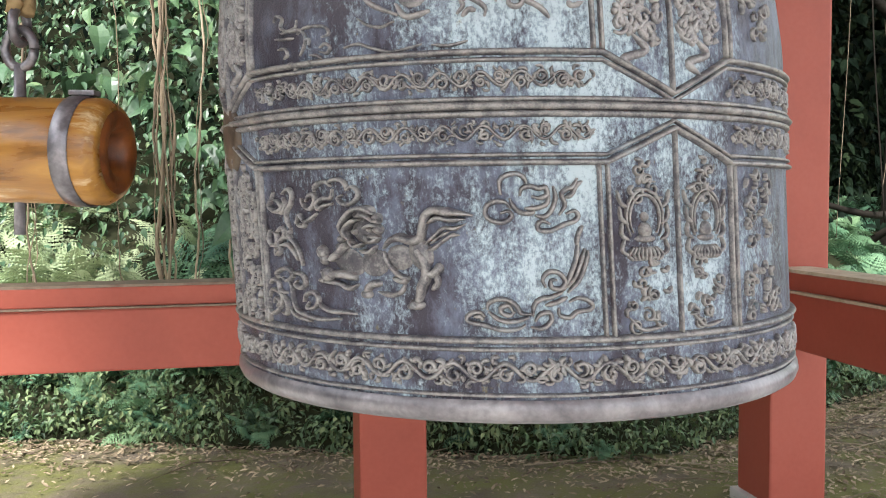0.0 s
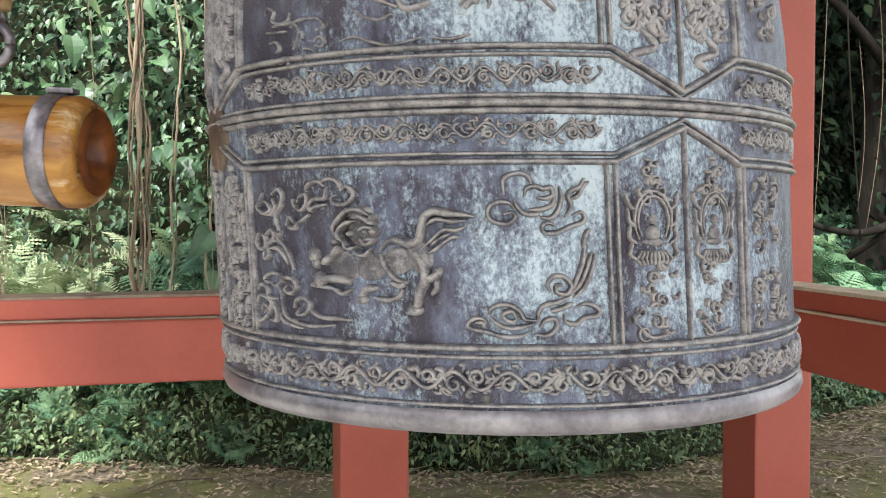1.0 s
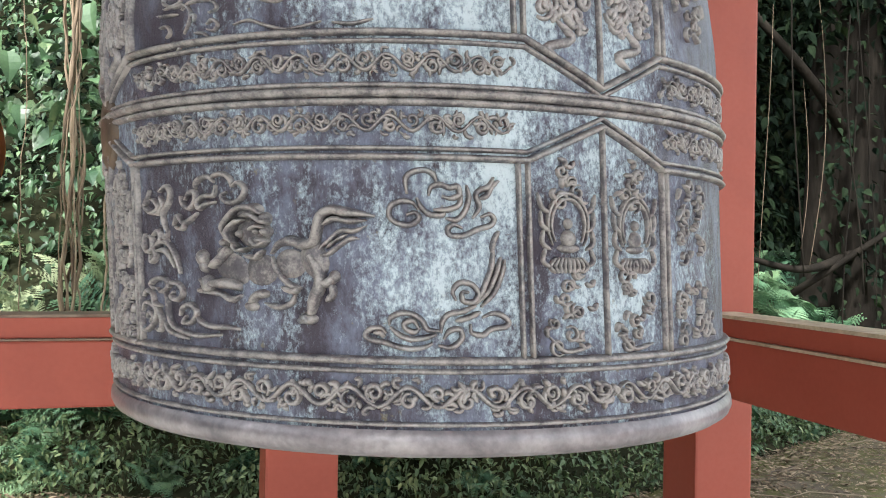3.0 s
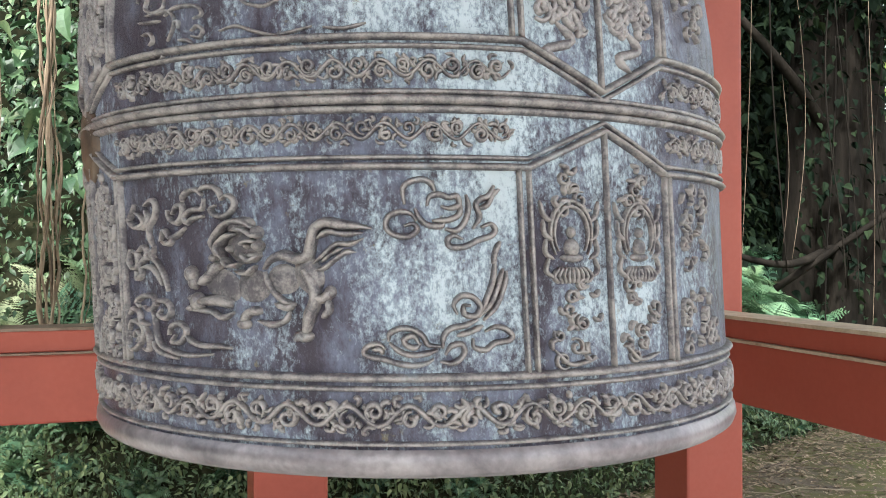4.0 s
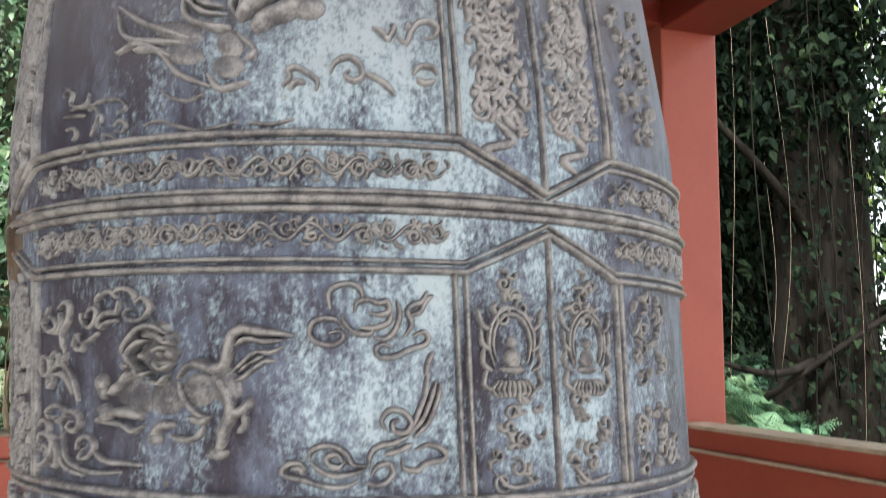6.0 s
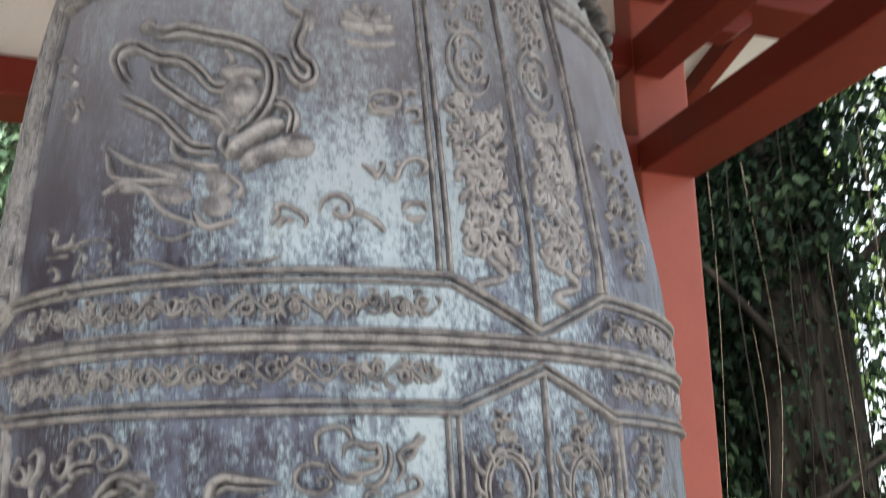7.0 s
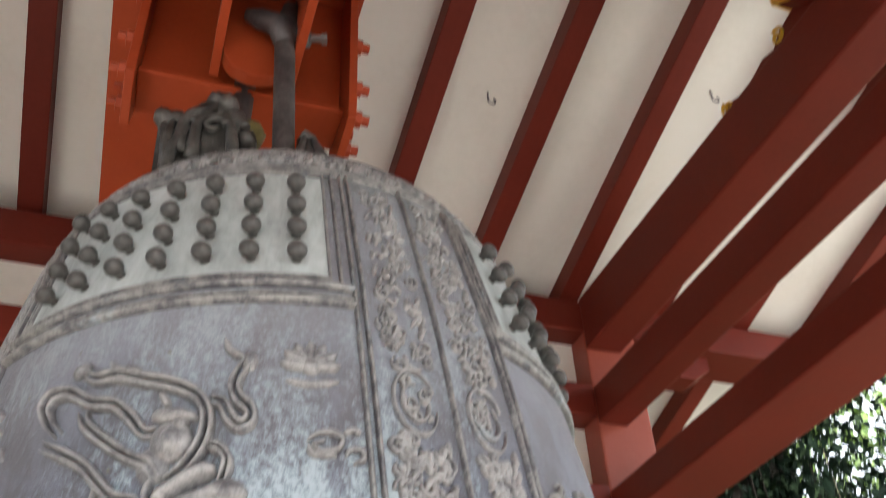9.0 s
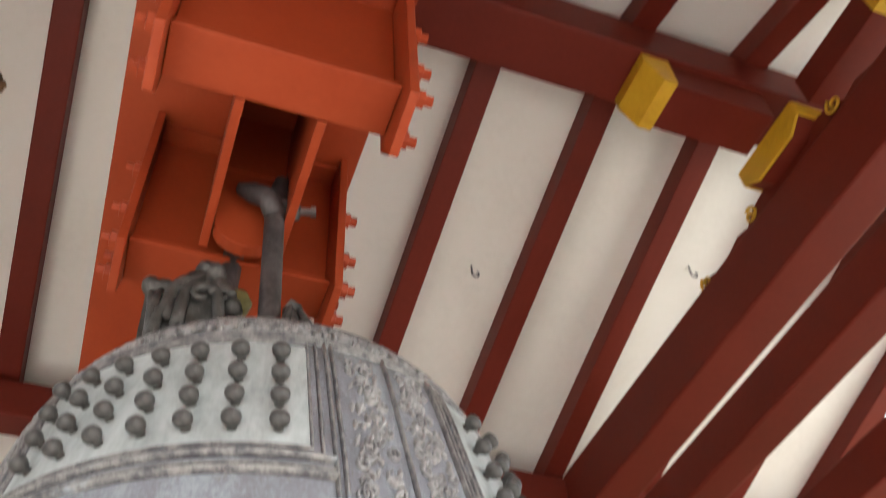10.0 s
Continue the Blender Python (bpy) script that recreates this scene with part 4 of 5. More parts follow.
    dome(s, -18.6, 0.283, 0.026, 0.022, 0.005, 0)
    dome(s, -24.6, 0.357, 0.024, 0.013, 0.016, 10)
    dome(s, -22.1, 0.348, 0.01, 0.009, 0.018, 0)
    dome(s, -28.7, 0.326, 0.009, 0.008, 0.014, 0)
    dome(s, -29.2, 0.312, 0.008, 0.007, 0.014, 0)
    dome(s, -29.6, 0.299, 0.008, 0.007, 0.013, 0)
    dome(s, -28.5, 0.301, 0.007, 0.007, 0.014, 0)
    dome(s, -21.9, 0.329, 0.009, 0.008, 0.022, 0)
    dome(s, -26.0, 0.325, 0.0075, 0.007, 0.02, 0)
    dome(s, -23.2, 0.329, 0.006, 0.006, 0.022, 0)
    dome(s, -22.9, 0.316, 0.012, 0.006, 0.018, 0)
    dome(s, -33.5, 0.289, 0.013, 0.013, 0.014, 0)
    dome(s, -33.1, 0.276, 0.011, 0.01, 0.012, 0)
    dome(s, -32.6, 0.25, 0.015, 0.014, 0.014, 0)
    dome(s, -33.9, 0.24, 0.006, 0.005, 0.013, 0)
    dome(s, -33.5, 0.255, 0.006, 0.005, 0.013, 0)
    dome(s, -24.9, 0.22, 0.012, 0.008, 0.013, 0)
    dome(s, -16.2, 0.205, 0.016, 0.009, 0.013, 0)
    dome(s, -17.2, 0.202, 0.006, 0.005, 0.012, 0)
    dome(s, -12.2, 0.266, 0.009, 0.009, 0.012, 0)
    dome(s, -15.0, 0.289, 0.022, 0.028, 0.01, 20)
    part("lion_relief", s, RELIEF, bell, "raised striding lion", smooth=True, m=QUADS[quad])
for quad in (0,):
    s = Shape()
    stroke(s, [(-26.9, 0.977), (-24.1, 0.959), (-20.5, 0.957), (-15.9, 0.942), (-11.9, 0.93), (-8.6, 0.912), (-6.8, 0.885), (-6.5, 0.853), (-7.4, 0.822), (-9.1, 0.799), (-10.9, 0.784)], 0.005, 0.011, 0.25)
    stroke(s, [(-27.1, 0.965), (-23.9, 0.945), (-20.2, 0.943), (-15.9, 0.929), (-12.1, 0.917), (-9.3, 0.902), (-7.8, 0.882), (-7.6, 0.856), (-8.4, 0.829), (-9.9, 0.808), (-11.7, 0.793)], 0.005, 0.011, 0.25)
    stroke(s, [(-6.7, 0.903), (-4.9, 0.896), (-3.8, 0.875), (-2.8, 0.865), (-2.1, 0.87), (-2.3, 0.88), (-3.7, 0.895), (-4.4, 0.918), (-3.7, 0.942), (-2.6, 0.959)], 0.005, 0.011, 0.25)
    stroke(s, [(-6.9, 0.891), (-5.6, 0.887), (-4.6, 0.867), (-2.9, 0.853), (-1.2, 0.864), (-1.3, 0.886), (-2.8, 0.902), (-3.3, 0.917), (-2.7, 0.935), (-1.7, 0.951)], 0.005, 0.011, 0.25)
    stroke(s, [(-28.6, 0.877), (-30.9, 0.899), (-32.5, 0.929), (-31.1, 0.949), (-27.4, 0.944), (-23.6, 0.921), (-19.9, 0.911), (-16.9, 0.887), (-15.0, 0.864), (-13.4, 0.863)], 0.005, 0.011, 0.25)
    stroke(s, [(-27.7, 0.883), (-29.6, 0.901), (-30.7, 0.922), (-29.9, 0.934), (-27.4, 0.931), (-23.7, 0.909), (-20.1, 0.9), (-17.6, 0.879), (-15.4, 0.854), (-13.3, 0.851)], 0.005, 0.011, 0.25)
    stroke(s, [(-24.0, 0.904), (-23.1, 0.884), (-19.7, 0.856), (-16.3, 0.831), (-13.6, 0.817), (-12.0, 0.794)], 0.005, 0.011, 0.25)
    stroke(s, [(-25.3, 0.903), (-23.9, 0.878), (-20.2, 0.847), (-16.7, 0.822), (-14.2, 0.809), (-12.8, 0.789)], 0.005, 0.011, 0.25)
    stroke(s, [(-30.2, 0.873), (-26.5, 0.854), (-22.4, 0.829), (-19.5, 0.799), (-17.4, 0.78), (-14.6, 0.774)], 0.005, 0.011, 0.25)
    stroke(s, [(-30.5, 0.862), (-26.8, 0.843), (-23.0, 0.821), (-20.2, 0.792), (-17.7, 0.77), (-14.5, 0.763)], 0.005, 0.011, 0.25)
    stroke(s, [(-6.6, 0.838), (-4.8, 0.831), (-3.7, 0.81), (-4.3, 0.78)], 0.005, 0.011, 0.25)
    stroke(s, [(-6.8, 0.829), (-5.3, 0.824), (-4.5, 0.81), (-5.1, 0.783)], 0.005, 0.011, 0.25)
    stroke(s, [(-22.1, 0.972), (-19.9, 0.958), (-16.4, 0.945)], 0.006, 0.01, 0.45)
    stroke(s, [(-5.6, 0.989), (-4.7, 0.972), (-2.9, 0.96)], 0.006, 0.01, 0.45)
    stroke(s, [(-20.5, 0.792), (-19.8, 0.764), (-16.3, 0.749), (-13.7, 0.746)], 0.006, 0.01, 0.45)
    stroke(s, [(-13.6, 0.912), (-12.3, 0.894)], 0.006, 0.01, 0.45)
    stroke(s, [(-13.1, 0.795), (-13.6, 0.773), (-12.4, 0.754)], 0.006, 0.01, 0.45)
    stroke(s, [(-12.7, 0.756), (-10.8, 0.774), (-7.5, 0.794), (-5.3, 0.8)], 0.012, 0.018, 0.45)
    stroke(s, [(-10.7, 0.74), (-8.8, 0.756), (-6.0, 0.766), (-4.3, 0.777)], 0.012, 0.018, 0.45)
    stroke(s, [(-31.2, 0.794), (-27.4, 0.769), (-23.7, 0.753), (-19.5, 0.737)], 0.005, 0.008, 0.45)
    stroke(s, [(-31.3, 0.787), (-29.8, 0.752), (-25.9, 0.739), (-20.7, 0.732)], 0.005, 0.008, 0.45)
    stroke(s, [(-31.1, 0.729), (-27.6, 0.737), (-23.9, 0.722), (-21.0, 0.691), (-16.5, 0.671)], 0.005, 0.008, 0.45)
    stroke(s, [(-16.7, 0.687), (-15.0, 0.667), (-11.2, 0.674)], 0.005, 0.008, 0.45)
    stroke(s, [(-12.7, 0.738), (-10.6, 0.715), (-11.6, 0.703)], 0.005, 0.008, 0.45)
    stroke(s, [(-28.1, 0.729), (-24.8, 0.727), (-22.2, 0.715)], 0.005, 0.008, 0.45)
    dome(s, -11.4, 0.844, 0.03, 0.03, 0.016, 0)
    dome(s, -11.3, 0.842, 0.018, 0.022, 0.022, 0)
    dome(s, -11.3, 0.877, 0.034, 0.012, 0.02, -5)
    dome(s, -10.4, 0.863, 0.012, 0.01, 0.018, 0)
    dome(s, -13.5, 0.813, 0.022, 0.028, 0.009, 30)
    dome(s, -3.9, 0.772, 0.026, 0.018, 0.018, -5)
    dome(s, -21.3, 0.746, 0.04, 0.016, 0.006, -15)
    dome(s, -13.8, 0.727, 0.022, 0.018, 0.006, -30)
    dome(s, -20.4, 0.716, 0.034, 0.014, 0.005, -10)
    dome(s, -14.1, 0.696, 0.024, 0.016, 0.005, 0)
    dome(s, -19.2, 0.956, 0.02, 0.01, 0.012, 0)
    dome(s, -27.1, 0.973, 0.016, 0.012, 0.012, 20)
    dome(s, -2.1, 0.956, 0.012, 0.016, 0.01, 0)
    part("ribbon_relief", s, RELIEF_UP, bell, "raised flowing ribbons with rounded forms", smooth=True, m=QUADS[quad])
for quad in (0,):
    s = Shape()
    stroke(s, [(5.6, 0.842), (6.8, 0.851), (8.8, 0.854), (10.0, 0.845), (9.3, 0.831), (7.2, 0.827), (6.4, 0.836), (7.7, 0.842)], 0.0046, 0.007, 0.4)
    stroke(s, [(5.7, 0.836), (6.3, 0.823), (9.2, 0.822)], 0.0046, 0.007, 0.4)
    part("cloud_relief", s, RELIEF_UP, bell, "faint raised cloud", smooth=True, m=QUADS[quad])
for quad in (0,):
    s = Shape()
    stroke(s, [(10.4, 0.823), (11.0, 0.831), (12.4, 0.831), (12.6, 0.82), (11.3, 0.812)], 0.0046, 0.007, 0.4)
    stroke(s, [(10.2, 0.853), (11.4, 0.859), (12.5, 0.856)], 0.0046, 0.007, 0.4)
    part("cloud_relief", s, RELIEF_UP, bell, "faint raised cloud", smooth=True, m=QUADS[quad])
for quad in (0,):
    s = Shape()
    stroke(s, [(4.4, 0.748), (5.7, 0.74), (6.3, 0.733), (7.2, 0.748), (6.7, 0.753)], 0.0046, 0.007, 0.4)
    stroke(s, [(7.4, 0.738), (8.6, 0.729), (9.3, 0.744), (10.4, 0.758), (12.0, 0.761), (12.9, 0.753), (12.4, 0.742), (11.1, 0.737)], 0.0046, 0.007, 0.4)
    stroke(s, [(8.7, 0.753), (9.4, 0.749)], 0.0046, 0.007, 0.4)
    part("cloud_relief", s, RELIEF_UP, bell, "faint raised cloud", smooth=True, m=QUADS[quad])
for quad in (0,):
    s = Shape()
    stroke(s, [(-7.1, 0.667), (-6.1, 0.679), (-6.3, 0.688), (-5.3, 0.692), (-4.0, 0.686), (-2.7, 0.675), (-2.9, 0.662)], 0.0046, 0.007, 0.4)
    stroke(s, [(-6.3, 0.663), (-5.3, 0.673), (-4.1, 0.672)], 0.0046, 0.007, 0.4)
    part("cloud_relief", s, RELIEF_UP, bell, "faint raised cloud", smooth=True, m=QUADS[quad])
for quad in (0,):
    s = Shape()
    stroke(s, [(-1.1, 0.684), (-0.4, 0.699), (1.3, 0.706), (2.7, 0.697), (2.9, 0.682), (1.8, 0.676), (0.8, 0.683), (1.4, 0.69)], 0.0046, 0.007, 0.4)
    stroke(s, [(2.9, 0.686), (4.7, 0.68), (6.0, 0.671), (7.0, 0.659)], 0.0046, 0.007, 0.4)
    part("cloud_relief", s, RELIEF_UP, bell, "faint raised cloud", smooth=True, m=QUADS[quad])
for quad in (0,):
    s = Shape()
    stroke(s, [(9.3, 0.688), (10.2, 0.699), (12.0, 0.699), (12.5, 0.69)], 0.0046, 0.007, 0.4)
    stroke(s, [(9.8, 0.684), (10.6, 0.678), (12.2, 0.683)], 0.0046, 0.007, 0.4)
    part("cloud_relief", s, RELIEF_UP, bell, "faint raised cloud", smooth=True, m=QUADS[quad])
for quad in (0,):
    s = Shape()
    stroke(s, [(-48.7, 0.975), (-46.0, 0.972), (-42.3, 0.952), (-42.5, 0.938)], 0.0034, 0.0055, 0.4)
    stroke(s, [(-47.0, 0.941), (-44.8, 0.942), (-41.0, 0.919), (-42.4, 0.913)], 0.0034, 0.0055, 0.4)
    part("cloud_relief", s, RELIEF_UP, bell, "faint raised cloud", smooth=True, m=QUADS[quad])
for quad in (0,):
    s = Shape()
    stroke(s, [(-43.7, 0.886), (-42.2, 0.89), (-39.3, 0.873), (-39.9, 0.858), (-42.3, 0.868)], 0.0034, 0.0055, 0.4)
    stroke(s, [(-40.6, 0.885), (-39.3, 0.89), (-38.2, 0.87)], 0.0034, 0.0055, 0.4)
    part("cloud_relief", s, RELIEF_UP, bell, "faint raised cloud", smooth=True, m=QUADS[quad])
for quad in (0,):
    s = Shape()
    stroke(s, [(-42.1, 0.686), (-41.3, 0.695), (-39.7, 0.688), (-40.1, 0.674), (-38.3, 0.667), (-36.4, 0.67), (-36.0, 0.682)], 0.003, 0.005, 0.45)
    stroke(s, [(-40.1, 0.665), (-37.3, 0.665), (-35.3, 0.665), (-34.1, 0.653), (-34.4, 0.639), (-35.6, 0.624)], 0.003, 0.005, 0.45)
    stroke(s, [(-36.0, 0.659), (-34.2, 0.667), (-31.7, 0.668), (-29.8, 0.664), (-29.1, 0.653), (-30.6, 0.649)], 0.003, 0.005, 0.45)
    stroke(s, [(-41.7, 0.657), (-39.6, 0.655), (-36.9, 0.654)], 0.003, 0.005, 0.45)
    stroke(s, [(-41.1, 0.639), (-39.3, 0.639), (-38.6, 0.629), (-39.6, 0.623)], 0.003, 0.005, 0.45)
    stroke(s, [(-34.3, 0.648), (-33.3, 0.648), (-33.5, 0.639)], 0.003, 0.005, 0.45)
    stroke(s, [(-31.1, 0.633), (-29.9, 0.638), (-29.0, 0.631), (-29.6, 0.623), (-31.0, 0.626)], 0.003, 0.005, 0.45)
    stroke(s, [(-33.4, 0.623), (-31.8, 0.621), (-30.8, 0.615)], 0.003, 0.005, 0.45)
    stroke(s, [(-42.4, 0.613), (-40.0, 0.611), (-38.5, 0.605)], 0.003, 0.005, 0.45)
    stroke(s, [(-39.0, 0.608), (-37.7, 0.614), (-36.6, 0.605), (-37.6, 0.597)], 0.003, 0.005, 0.45)
    part("cloud_relief", s, RELIEF, bell, "faint raised cloud", smooth=True, m=QUADS[quad])
for quad in (0,):
    s = Shape()
    stroke(s, [(-26.3, 0.628), (-23.7, 0.632), (-21.2, 0.624), (-18.1, 0.616), (-15.0, 0.62), (-12.8, 0.625)], 0.003, 0.004, 0.45)
    stroke(s, [(-23.5, 0.671), (-21.8, 0.66), (-19.4, 0.655), (-17.1, 0.662)], 0.003, 0.004, 0.45)
    stroke(s, [(-11.3, 0.623), (-8.5, 0.621), (-5.6, 0.627)], 0.003, 0.004, 0.45)
    part("cloud_relief", s, RELIEF, bell, "faint raised cloud", smooth=True, m=QUADS[quad])
for quad in (0, 3):
    s = Shape()
    for k in range(7):
        a = math.pi * k / 6
        stroke(s, [(6.2, 0.950), (6.2 + 2.2 * math.cos(a), 0.950 + 0.020 * math.sin(a)), (6.2 + 4.2 * math.cos(a), 0.950 + 0.034 * math.sin(a) + 0.004)], 0.009, 0.008, 0.2, True, 4)
    stroke(s, [(2.8, 0.927), (6.2, 0.922), (10.0, 0.929)], 0.006, 0.006, 0.3)
    dome(s, 6.2, 0.950, 0.016, 0.014, 0.012)
    part("lotus_relief", s, RELIEF_UP, bell, "raised lotus flower", smooth=True, m=QUADS[quad])["kind"] = "stuff"


def medallion(s, d, z, seed):
    """A plain niche with halo rings, and foliage over and under it."""
    q = random.Random(seed)
    mid = radians(1) * radius(z)
    for r in (0.040, 0.033):
        stroke(s, [(d + r * 0.85 * math.cos(a) / mid, z + 0.012 + r * 1.15 * math.sin(a)) for a in np.linspace(-0.7, math.pi + 0.7, 22)], 0.0032, 0.006, 0.4, True, 2)
    dome(s, d, z + 0.014, 0.0075, 0.0085, 0.010)
    dome(s, d, z - 0.008, 0.013, 0.014, 0.010)
    dome(s, d, z - 0.022, 0.020, 0.007, 0.009)
    for k in range(9):
        stroke(s, [(d + (k - 4) * 0.5, z - 0.035), (d + (k - 4) * 0.75, z - 0.048), (d + (k - 4) * 0.55, z - 0.058)], 0.0035, 0.006, 0.3, True, 3)
    for lo, hi, spread, n in ((0.045, 0.10, 0.030, 12), (-0.165, -0.055, 0.034, 20)):
        for k in range(n):
            u = k / (n - 1)
            zz = z + lo + (hi - lo) * u
            wide = spread * (1 - 0.75 * u if lo > 0 else 1 - 0.2 * abs(u - 0.4))
            dd = d + q.uniform(-1, 1) * wide / mid
            if k % 3 == 0:
                curl(s, dd, zz, q.uniform(0.008, 0.014), 1.2, q.uniform(0, 6), q.choice((-1, 1)), 0.003, 0.006)
            else:
                a = q.uniform(0, 6.28)
                stroke(s, [(dd, zz), (dd + 0.010 * math.cos(a) / mid, zz + 0.010 * math.sin(a)), (dd + 0.017 * math.cos(a + 0.7) / mid, zz + 0.017 * math.sin(a + 0.7))], 0.0042, 0.007, 0.3, True, 3)
    for sg in (-1, 1):
        for j in range(4):
            stroke(s, [(d + sg * 0.030 / mid, z - 0.05 + j * 0.026), (d + sg * 0.043 / mid, z - 0.04 + j * 0.026), (d + sg * (0.037 + 0.004 * j) / mid, z - 0.02 + j * 0.026)], 0.004, 0.006, 0.3, True, 3)
    stroke(s, [(d - 0.036 / mid, z - 0.15), (d - 0.01 / mid, z - 0.172), (d + 0.035 / mid, z - 0.165)], 0.004, 0.006, 0.3)


def curls_over(s, d0, d1, z0, z1, n, seed, w=0.0042):
    """Dense small cast curls and leaves over an upright strip."""
    q = random.Random(seed)
    mid = radians(1) * radius((z0 + z1) / 2)
    for k in range(n):
        d, z = q.uniform(d0, d1), z0 + (z1 - z0) * (k + q.random()) / n
        if k % 3 == 0:
            curl(s, d, z, q.uniform(0.008, 0.016), q.uniform(0.8, 1.3), q.uniform(0, 6), q.choice((-1, 1)), w * 0.8, 0.006)
        else:
            a = q.uniform(0, 6.28)
            r = q.uniform(0.012, 0.026)
            d2 = max(d0, min(d1, d + r * math.cos(a + 0.8) / mid))
            stroke(s, [(d, z), ((d + d2) / 2 + 0.2, z + r * 0.5 * math.sin(a)), (d2, z + r * math.sin(a + 0.8))], w, 0.007, 0.3, True, 3)


for quad in (0, 3):
    for i, d in enumerate((C - 6.2, C + 5.9)):
        s = Shape()
        medallion(s, d, 0.333, 60 + i)
        part("medallion_relief", s, RELIEF, bell, "raised niche with foliage", smooth=True, m=QUADS[quad])["kind"] = "stuff"
        s = Shape()
        curls_over(s, d - 3.8, d + 3.8, 0.635, 0.86, 120, 70 + i, 0.006)
        stroke(s, [(d, 0.58), (d - 2.5, 0.60), (d + 1.5, 0.615), (d - 1, 0.64)], 0.007, 0.007, 0.2)
        for j in range(2):
            stroke(s, [(d + (3.3 - 1.3 * j) * math.cos(a), 0.915 + (0.048 - j * 0.020) * math.sin(a)) for a in np.linspace(0.4 + j, 2 * math.pi - 0.2 + j, 18)], 0.0036, 0.006, 0.4, True, 2)
        curls_over(s, d - 2.0, d + 2.0, 0.89, 0.945, 9, 75 + i, 0.004)
        curls_over(s, d - 3.6, d + 3.6, 0.97, 1.33, 95, 80 + i, 0.0042)
        part("strip_relief", s, RELIEF_UP, bell, "dense raised foliage strip", smooth=True, m=QUADS[quad])["kind"] = "stuff"
# fainter flowers on the panel round the side
s = Shape()
curls_over(s, 43.5, 52, 0.30, 0.42, 26, 90, 0.0036)
curls_over(s, 43, 56, 0.165, 0.25, 30, 91, 0.004)
curls_over(s, 43.5, 56, 0.66, 0.86, 40, 92, 0.004)
part("flower_relief", s, RELIEF, bell, "faint raised flowers", smooth=True)["kind"] = "stuff"
s = Shape()
curls_over(s, L - 10.5, L - 2, 0.16, 0.42, 60, 93, 0.005)
curls_over(s, L - 10.5, L - 2, 0.63, 1.3, 110, 94, 0.005)
part("strip_relief", s, RELIEF, bell, "dense raised foliage strip", smooth=True)["kind"] = "stuff"

# rows of bosses
boss = Shape()
spun(boss, [(0.012, -0.004), (0.0095, 0.002), (0.009, 0.009), (0.012, 0.0125), (0.0165, 0.018), (0.0188, 0.0255), (0.0178, 0.033), (0.0135, 0.0385), (0.006, 0.0415), (0.0005, 0.042)], 16)
boss_me = boss.mesh("boss", NIPPLE, True)
for quad in (0, 1, 2, 3):
    for row in range(4):
        z = 1.142 + row * 0.0525
        for col in range(7):
            d = -40.6 + 7.5 * col
            p, out = Vector(on_bell(d, z)), Vector(on_bell(d, z, 0.05))
            m = Matrix.Translation(p) @ (out - p).to_track_quat('Z', 'Y').to_matrix().to_4x4()
            part("boss", boss_me, NIPPLE, bell, "dark round bronze boss" if row == 0 and col == 0 else "", m=QUADS[quad] @ m @ Matrix.Scale(0.86, 4))
for quad in (0, 1, 2, 3):
    s = Shape()
    nd, nz_ = 44, 12
    for j in range(nz_ + 1):
        for i in range(nd + 1):
            s.v.append(on_bell(-45.5 + 55.0 * i / nd, 1.112 + 0.232 * j / nz_, 0.0025))
    s.f = [(j * (nd + 1) + i, j * (nd + 1) + i + 1, (j + 1) * (nd + 1) + i + 1, (j + 1) * (nd + 1) + i) for j in range(nz_) for i in range(nd)]
    part("boss_field", s, FIELD, bell, "pale grey-green field behind the bosses", smooth=True, m=QUADS[quad])
# striking disc
sd = Shape()
spun(sd, [(0.066, -0.05), (0.068, -0.006), (0.060, 0.003), (0.045, 0.001), (0.040, 0.006), (0.02, 0.008), (0.001, 0.009)], 32)
p, out = Vector(on_bell(-64, 0.50)), Vector(on_bell(-64, 0.50, 0.05))
part("striking_disc", sd, DISC, bell, "worn brown bronze striking disc", smooth=True, m=Matrix.Translation(p) @ (out - p).to_track_quat('Z', 'Y').to_matrix().to_4x4() @ pose(0, 0, 0.006))

# dragon loop on the crown
BX = -0.09
loop = Shape()
spun(loop, [(0.30, 1.56), (0.26, 1.61), (0.20, 1.64), (0.05, 1.66)], 28)
# two crouching beasts back to back: jagged crests, with strands of mane flowing down from them
CREST = [(-0.305, 1.60), (-0.300, 1.965), (-0.278, 1.905), (-0.262, 1.955), (-0.246, 1.905), (-0.205, 1.93), (-0.178, 1.99), (-0.155, 2.015), (-0.130, 1.975), (-0.110, 1.90), (-0.085, 1.86), (-0.07, 1.60)]
prism(loop, CREST, -0.085, 0.00, 'xz')
prism(loop, [(0.02, 1.60), (0.025, 1.87), (0.045, 1.905), (0.07, 1.885), (0.10, 1.80), (0.14, 1.60)], -0.08, 0.0, 'xz')
for (x0, z0), (x1, z1) in zip(CREST[1:-2], CREST[2:-1]):
    g = 0.020 + 0.25 * abs(x1 - x0)
    tube(loop, smooth_path([(x0, -0.05, z0), ((x0 + x1) / 2, -0.085, (z0 + z1) / 2 - 0.015), (x1, -0.05, z1)], 4), [g * (0.55 + 0.45 * math.sin(math.pi * n / 8)) for n in range(9)], 9)
